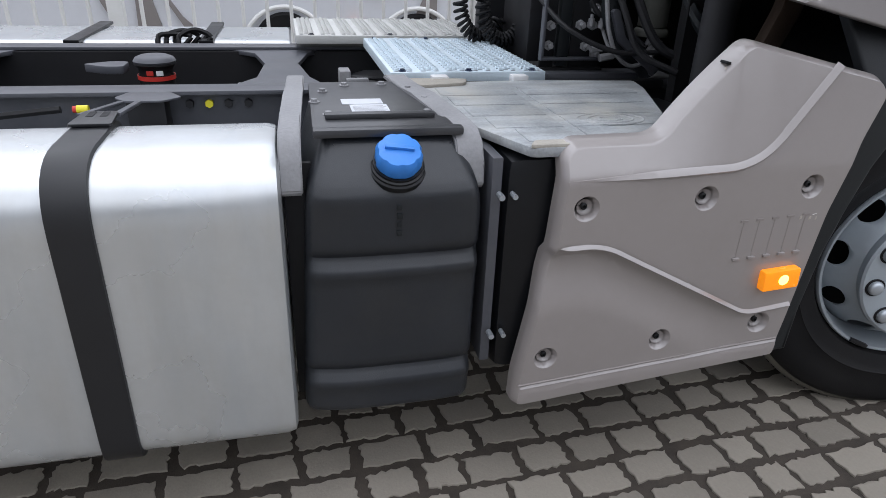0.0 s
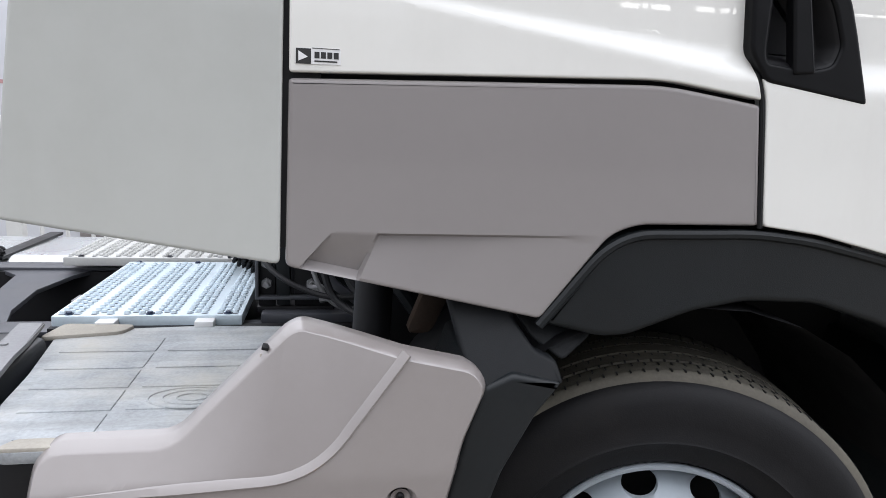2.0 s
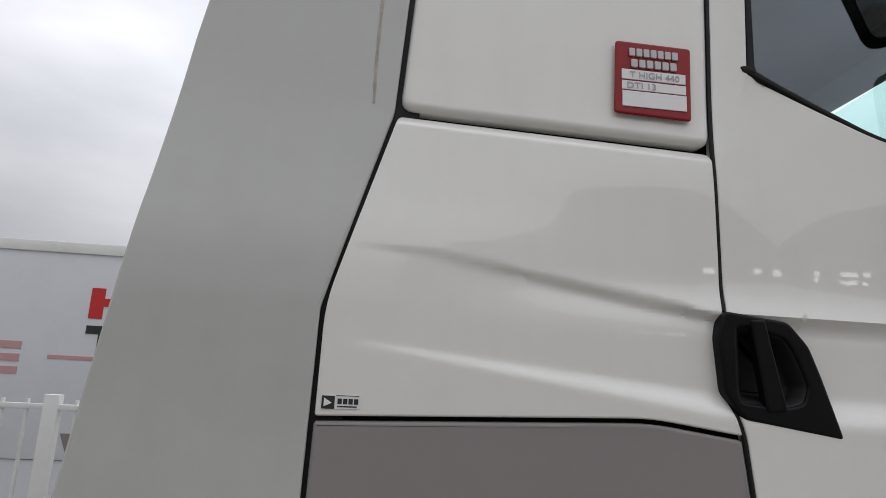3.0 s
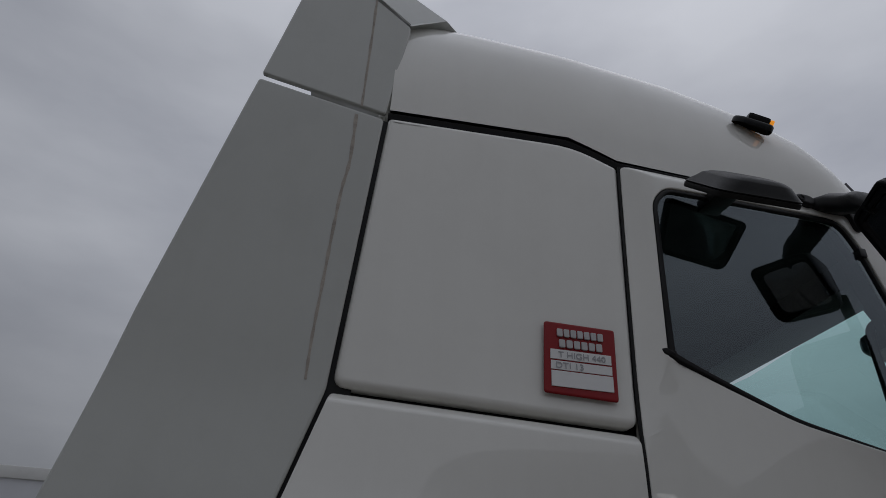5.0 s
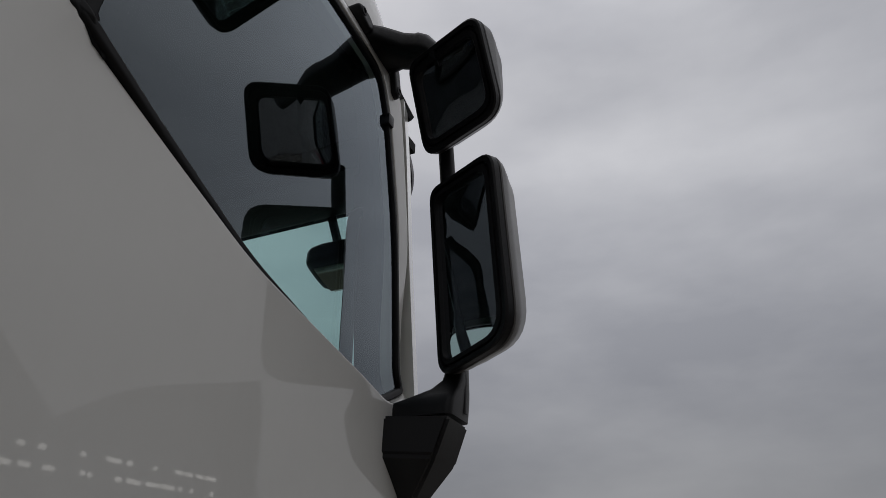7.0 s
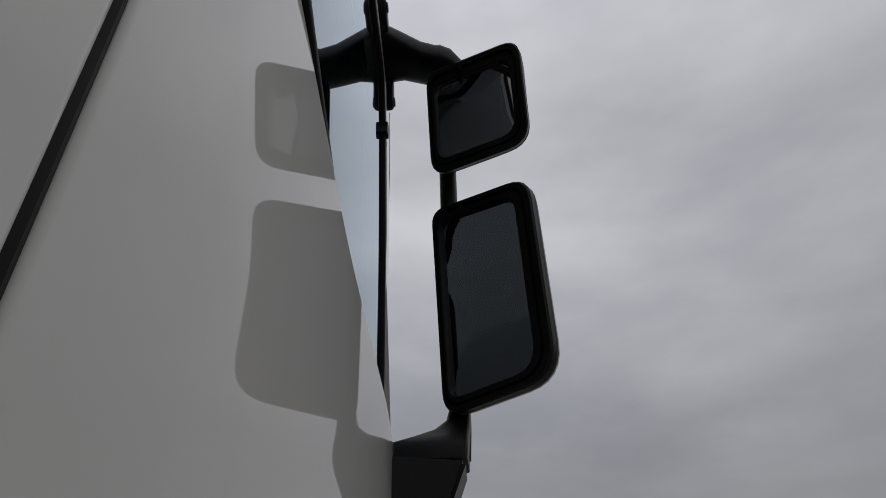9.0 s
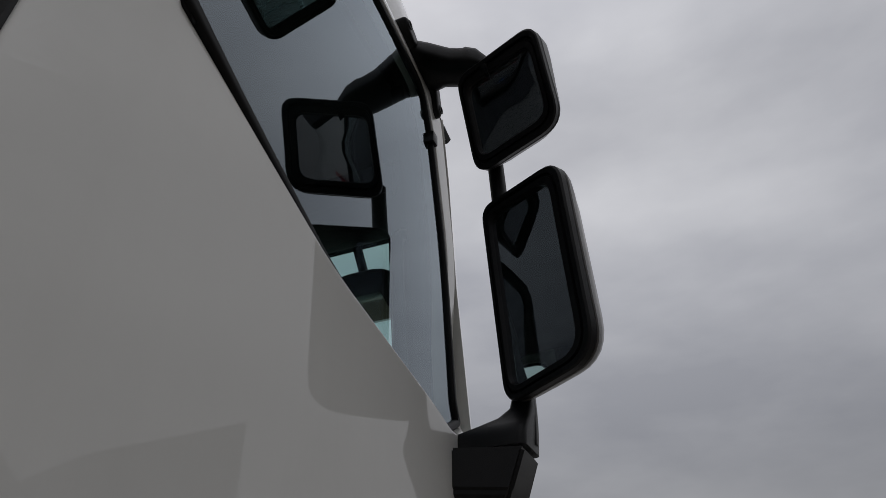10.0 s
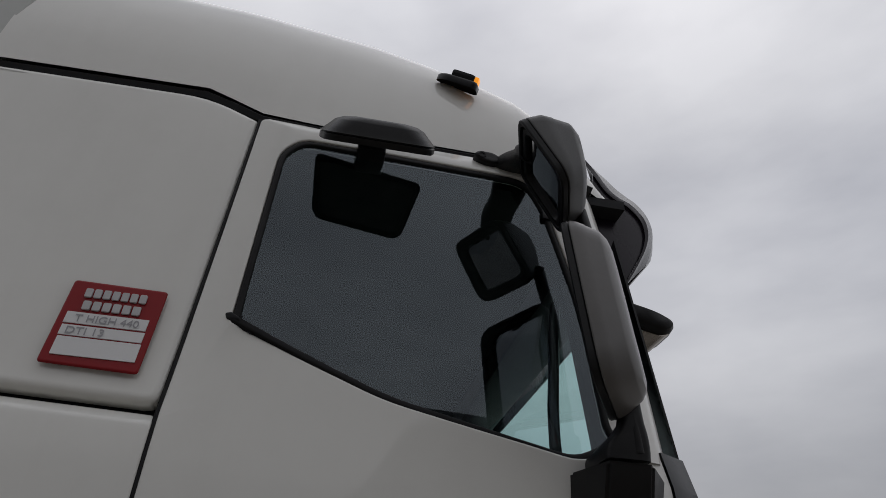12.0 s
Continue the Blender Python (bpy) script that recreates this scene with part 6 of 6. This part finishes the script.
CHEEK = [(1.063, 3.096), (1.102, 3.030), (1.135, 2.999), (1.170, 2.980), (1.201, 2.939), (1.208, 2.892), (1.194, 2.838), (1.160, 2.773), (1.118, 2.703), (1.085, 2.66), (1.055, 2.80), (1.040, 2.90), (1.042, 2.975), (1.055, 3.050)]
for y in (0.278, 2.216):
    part("visor_cheek", prism(rounded(CHEEK, 0.01, 3), "y", y - 0.003, y + 0.003, 0.0015), VISOR, truck, "dark purplish end of the sun visor")
for y in (0.50, 1.25, 2.00):
    bm = bmesh.new()
    tube(bm, arc_path([(1.14, y, 3.155), (1.09, y, 3.10), (1.03, y, 3.05), (0.96, y, 3.03)]), 0.012, 8)
    part("visor_stay", bm, BLACK, truck, "black stay of the sun visor")
# front mirror: a flat tapering shell on an arm before the windscreen, with its glass underneath
WEDGE = [(1.190, 2.752), (1.259, 2.737), (1.310, 2.722), (1.352, 2.700), (1.360, 2.685), (1.344, 2.664), (1.313, 2.655), (1.259, 2.666), (1.190, 2.690)]
bm = bmesh.new()
rings = []
for y, k in ((0.425, 0.60), (0.432, 0.82), (0.45, 0.94), (0.48, 1.0), (0.55, 1.0), (0.585, 0.94), (0.603, 0.82), (0.61, 0.60)):
    rings.append([bm.verts.new((1.275 + (x - 1.275) * k, y, 2.705 + (z - 2.705) * k)) for x, z in rounded(WEDGE, 0.02, 3)])
for a, b in zip(rings, rings[1:]):
    for k in range(len(a)):
        bm.faces.new((a[k - 1], a[k], b[k], b[k - 1]))
bm.faces.new(rings[0])
bm.faces.new(rings[-1])
bmesh.ops.recalc_face_normals(bm, faces=bm.faces)
fm = part("front_mirror", bm, MIRROR_SHELL, truck, "black front mirror on a short arm")
part("mirror_glass", prism(rounded([(1.215, 2.684), (1.262, 2.669), (1.311, 2.659), (1.336, 2.664), (1.335, 2.661), (1.311, 2.6525), (1.260, 2.6625), (1.213, 2.679)], 0.002, 2), "y", 0.455, 0.58), MIRROR_DIM, fm, "mirror glass")
bm = bmesh.new()
tube(bm, arc_path([(1.25, 0.52, 2.74), (1.22, 0.54, 2.84), (1.20, 0.56, 2.93), (1.12, 0.58, 3.0)]), 0.014, 8)
part("arm", bm, MIRROR_SHELL, fm)

# ---- ground ----
ground = tagged(part("ground", boxes((-60, 60, -60, 80, -0.5, -0.012)), YARD, None, smooth=0), "grey concrete yard around the paved strip", "ground", kind="structure")
rnd = random.Random(5)


def sett_mesh(bm, length, width, h=0.0015):
    """One worn sett: a ragged outline with a slightly domed, chipped top."""
    pts = []
    for (ax, ay), (bx, by), k in (((-0.5, -0.5), (0.5, -0.5), 9), ((0.5, -0.5), (0.5, 0.5), 7), ((0.5, 0.5), (-0.5, 0.5), 9), ((-0.5, 0.5), (-0.5, -0.5), 7)):
        skew = rnd.uniform(-0.06, 0.06)
        for i in range(k):
            t = i / k
            j = 0.0058 if i else 0.008
            pts.append(((ax + (bx - ax) * t + skew * 0.3) * length + rnd.uniform(-j, j), (ay + (by - ay) * t) * width + rnd.uniform(-j, j)))
    lo = [bm.verts.new((x, y, -0.02)) for x, y in pts]
    mid = [bm.verts.new((x, y, h - 0.0010)) for x, y in pts]
    hi = [bm.verts.new((x * 0.965, y * 0.955, h + rnd.uniform(-0.0006, 0.0006))) for x, y in pts]
    for k in range(len(pts)):
        bm.faces.new((lo[k - 1], lo[k], mid[k], mid[k - 1]))
        bm.faces.new((mid[k - 1], mid[k], hi[k], hi[k - 1]))
    bm.faces.new(hi)


pavement = tagged(new("pavement"), "worn grey concrete setts with wide dark joints", "pavement", kind="structure")
TURN = radians(3)
part("joint_bed", box(bmesh.new(), -6.55, 4.75, -4.66, 4.36, -0.03, -0.004, 0.0, Matrix.Rotation(TURN, 4, "Z")), SOIL, pavement, smooth=0)
variants = {}
for key, ln in enumerate((0.090, 0.120, 0.140, 0.165)):
    for v in range(4):
        bm = bmesh.new()
        sett_mesh(bm, ln, 0.090)
        bmesh.ops.recalc_face_normals(bm, faces=bm.faces)
        me = bpy.data.meshes.new("sett")
        bm.to_mesh(me)
        bm.free()
        me.materials.append(STONE)
        variants[key, v] = (me, ln)
rest_v, rest_f, near = [], [], 0
yy = -4.6
while yy < 4.3:
    xx = -6.5 + rnd.uniform(0, 0.15)
    while xx < 4.55:
        key, v = rnd.choice((0, 1, 1, 2, 2, 3)), rnd.randrange(4)
        me, ln = variants[key, v]
        cx, cy = xx + ln / 2, yy + rnd.uniform(-0.006, 0.006)
        px, py = cx * math.cos(TURN) - cy * math.sin(TURN), cx * math.sin(TURN) + cy * math.cos(TURN)
        m = pose(px, py, rnd.uniform(-0.0015, 0.0015), rnd.uniform(-0.5, 0.5), rnd.uniform(-0.5, 0.5), math.degrees(TURN) + rnd.uniform(-3, 3) + rnd.choice((0, 180)))
        if -1.7 < px < 0.75 and -0.62 < py < 0.42 and near < 300:
            st = new("sett", me)
            st.parent, st.matrix_basis = pavement, m
            near += 1
        else:
            k0 = len(rest_v)
            rest_v += [tuple(m @ p.co) for p in me.vertices]
            rest_f += [tuple(k0 + i for i in f.vertices) for f in me.polygons]
        xx += ln + rnd.uniform(0.018, 0.034)
    yy += 0.116
me = bpy.data.meshes.new("setts")
me.from_pydata(rest_v, [], rest_f)
me.materials.append(STONE_FAR)
rest = new("setts", me)
rest.parent = pavement
tagged(rest, kind="stuff")

# ---- white fence and the trailer behind it ----
fence = thing("fence", "white painted steel railing with round bars", "fence")
FY = 3.74
for z in (0.30, 1.335):
    part("rail", boxes((-9, 5, FY - 0.02, FY + 0.02, z - 0.02, z + 0.02), bevel=0.006), FENCE_PAINT, fence)
bar = None
for i in range(86):
    x = -9 + 0.1625 * i
    if bar is None:
        bm = bmesh.new()
        cyl(bm, (0, FY, 0.25), (0, FY, 1.385), 0.013, 10)
        bar = part("bar", bm, FENCE_PAINT, fence)
        bar.location.x = x
    else:
        b2 = new("bar", bar.data)
        b2.parent, b2.location.x = fence, x
for x in (-7.82, -5.32, -2.82, -0.32, 2.18):
    part("post", boxes((x - 0.05, x + 0.05, FY - 0.04, FY + 0.04, 0.0, 1.42), bevel=0.006), FENCE_PAINT, fence)

trailer = thing("semi_trailer", "light grey box trailer with red and black lettering behind the fence", "trailer")
TY = 5.5
part("box_body", boxes((-12, 1.2, TY, TY + 2.5, 0.75, 2.76), bevel=0.03), TRAILER, trailer)
part("roof_rail", boxes((-12, 1.2, TY - 0.02, TY + 0.03, 2.72, 2.83), bevel=0.01), FENCE_PAINT, trailer)
part("skirt", boxes((-12, 1.2, TY + 0.02, TY + 0.05, 0.22, 0.75)), TRAILER, trailer)
part("chassis", boxes((-11.5, 1.0, TY + 0.3, TY + 2.2, 0.5, 0.95)), FRAME_DARK, trailer)
for shape in ([(-3.47, 1.0), (-3.325, 0.657), (-3.195, 0.38), (-3.13, 0.38), (-3.178, 0.50), (-3.255, 0.66), (-3.36, 1.0)], [(-3.03, 1.0), (-3.039, 0.663), (-3.05, 0.30), (-2.80, 0.30), (-2.889, 0.666), (-2.97, 1.0)],
              [(-2.97, 1.0), (-2.769, 0.668), (-2.613, 0.40), (-2.49, 0.40), (-2.65, 0.549), (-2.72, 0.66)], [(-0.95, 0.75), (-0.75, 1.1), (-0.75, 0.75)], [(-0.55, 0.42), (-0.25, 1.0), (-0.25, 0.42)]):
    part("graphic", prism(shape, "y", TY - 0.006, TY + 0.03), TRAILER_GREY, trailer, "grey painted graphic")
part("letter", boxes((-3.39, -3.26, TY - 0.006, TY, 2.09, 2.39), (-3.26, -3.10, TY - 0.006, TY, 2.21, 2.29), (-3.10, -2.97, TY - 0.006, TY, 2.09, 2.39)), SIGN_RED, trailer)
part("letter", boxes((-3.39, -3.02, TY - 0.006, TY, 1.94, 2.02), (-3.27, -3.14, TY - 0.006, TY, 1.79, 1.94)), SIGN_BLACK, trailer)
part("stripe", boxes((-3.70, -2.9, TY - 0.006, TY, 1.685, 1.72)), SIGN_PALE_RED, trailer)
for z in (1.80, 1.68, 1.56):
    part("letter_bar", boxes((-4.25, -3.95, TY - 0.006, TY, z - 0.035, z + 0.035)), SIGN_PALE_RED, trailer)
part("side_lamp", boxes((-1.095, -1.055, TY - 0.05, TY - 0.01, 0.49, 0.545), bevel=0.008), AMBER, trailer, "small lit amber side lamp")
for cx in (-1.73, -0.45):
    bm = bmesh.new()
    tube(bm, [(cx + 0.40 * math.cos(math.radians(a)), TY - 0.03, 0.25 + 0.40 * math.sin(math.radians(a))) for a in range(0, 181, 10)], 0.022, 8)
    part("wheel_guard", bm, FENCE_PAINT, trailer, "white round wheel guard")
    w = part("wheel", lathe(bmesh.new(), [(0.17, -0.02), (0.28, -0.03), (0.30, 0.0), (0.30, 0.28), (0.17, 0.28)], (cx, TY - 0.02, 0.30), seg=40), TYRE, trailer)
    part("rim", lathe(bmesh.new(), [(0.17, -0.02), (0.14, 0.05), (0.0, 0.05)], (cx, TY - 0.02, 0.30), seg=32), RIM, w)


# ---- the yard behind the camera, seen only as reflections in the paint and glass ----
hall = thing("warehouse", "grey warehouse with rows of lit windows across the yard", "building")
part("wall", boxes((-34, 34, -26.4, -26, 0, 5.0)), HALL_GREY, hall)
part("roof", boxes((-34.2, 34.2, -40, -25.8, 5.0, 5.3)), FRAME, hall)
part("gable", prism([(2.2, 5.3), (2.3, 8.4), (4.6, 12.5), (6.0, 13.3), (14.0, 13.3), (15.3, 12.5), (16.5, 11.5), (19.2, 9.3), (22.5, 11.5), (33.2, 16.4), (33.6, 8.6), (34, 8.6), (34, 5.3)], "y", -26.2, -25.98), HALL_GREY, hall)
rnd = random.Random(11)
for z, start in ((7.7, 12.8), (6.9, 13.4)):
    x = start
    while x < 30:
        w = rnd.choice((0.25, 0.4, 0.55, 0.9))
        if rnd.random() < 0.72:
            part("window", boxes((x, x + w, -26.0, -25.96, z + 0.045 * (x - 13), z + 0.045 * (x - 13) + 0.22)), LIT_WINDOW, hall)
        x += w + rnd.choice((0.15, 0.3, 0.6, 1.3))
part("window", boxes((0.2, 0.75, -26.0, -25.96, 5.0, 5.35)), LIT_WINDOW, hall)
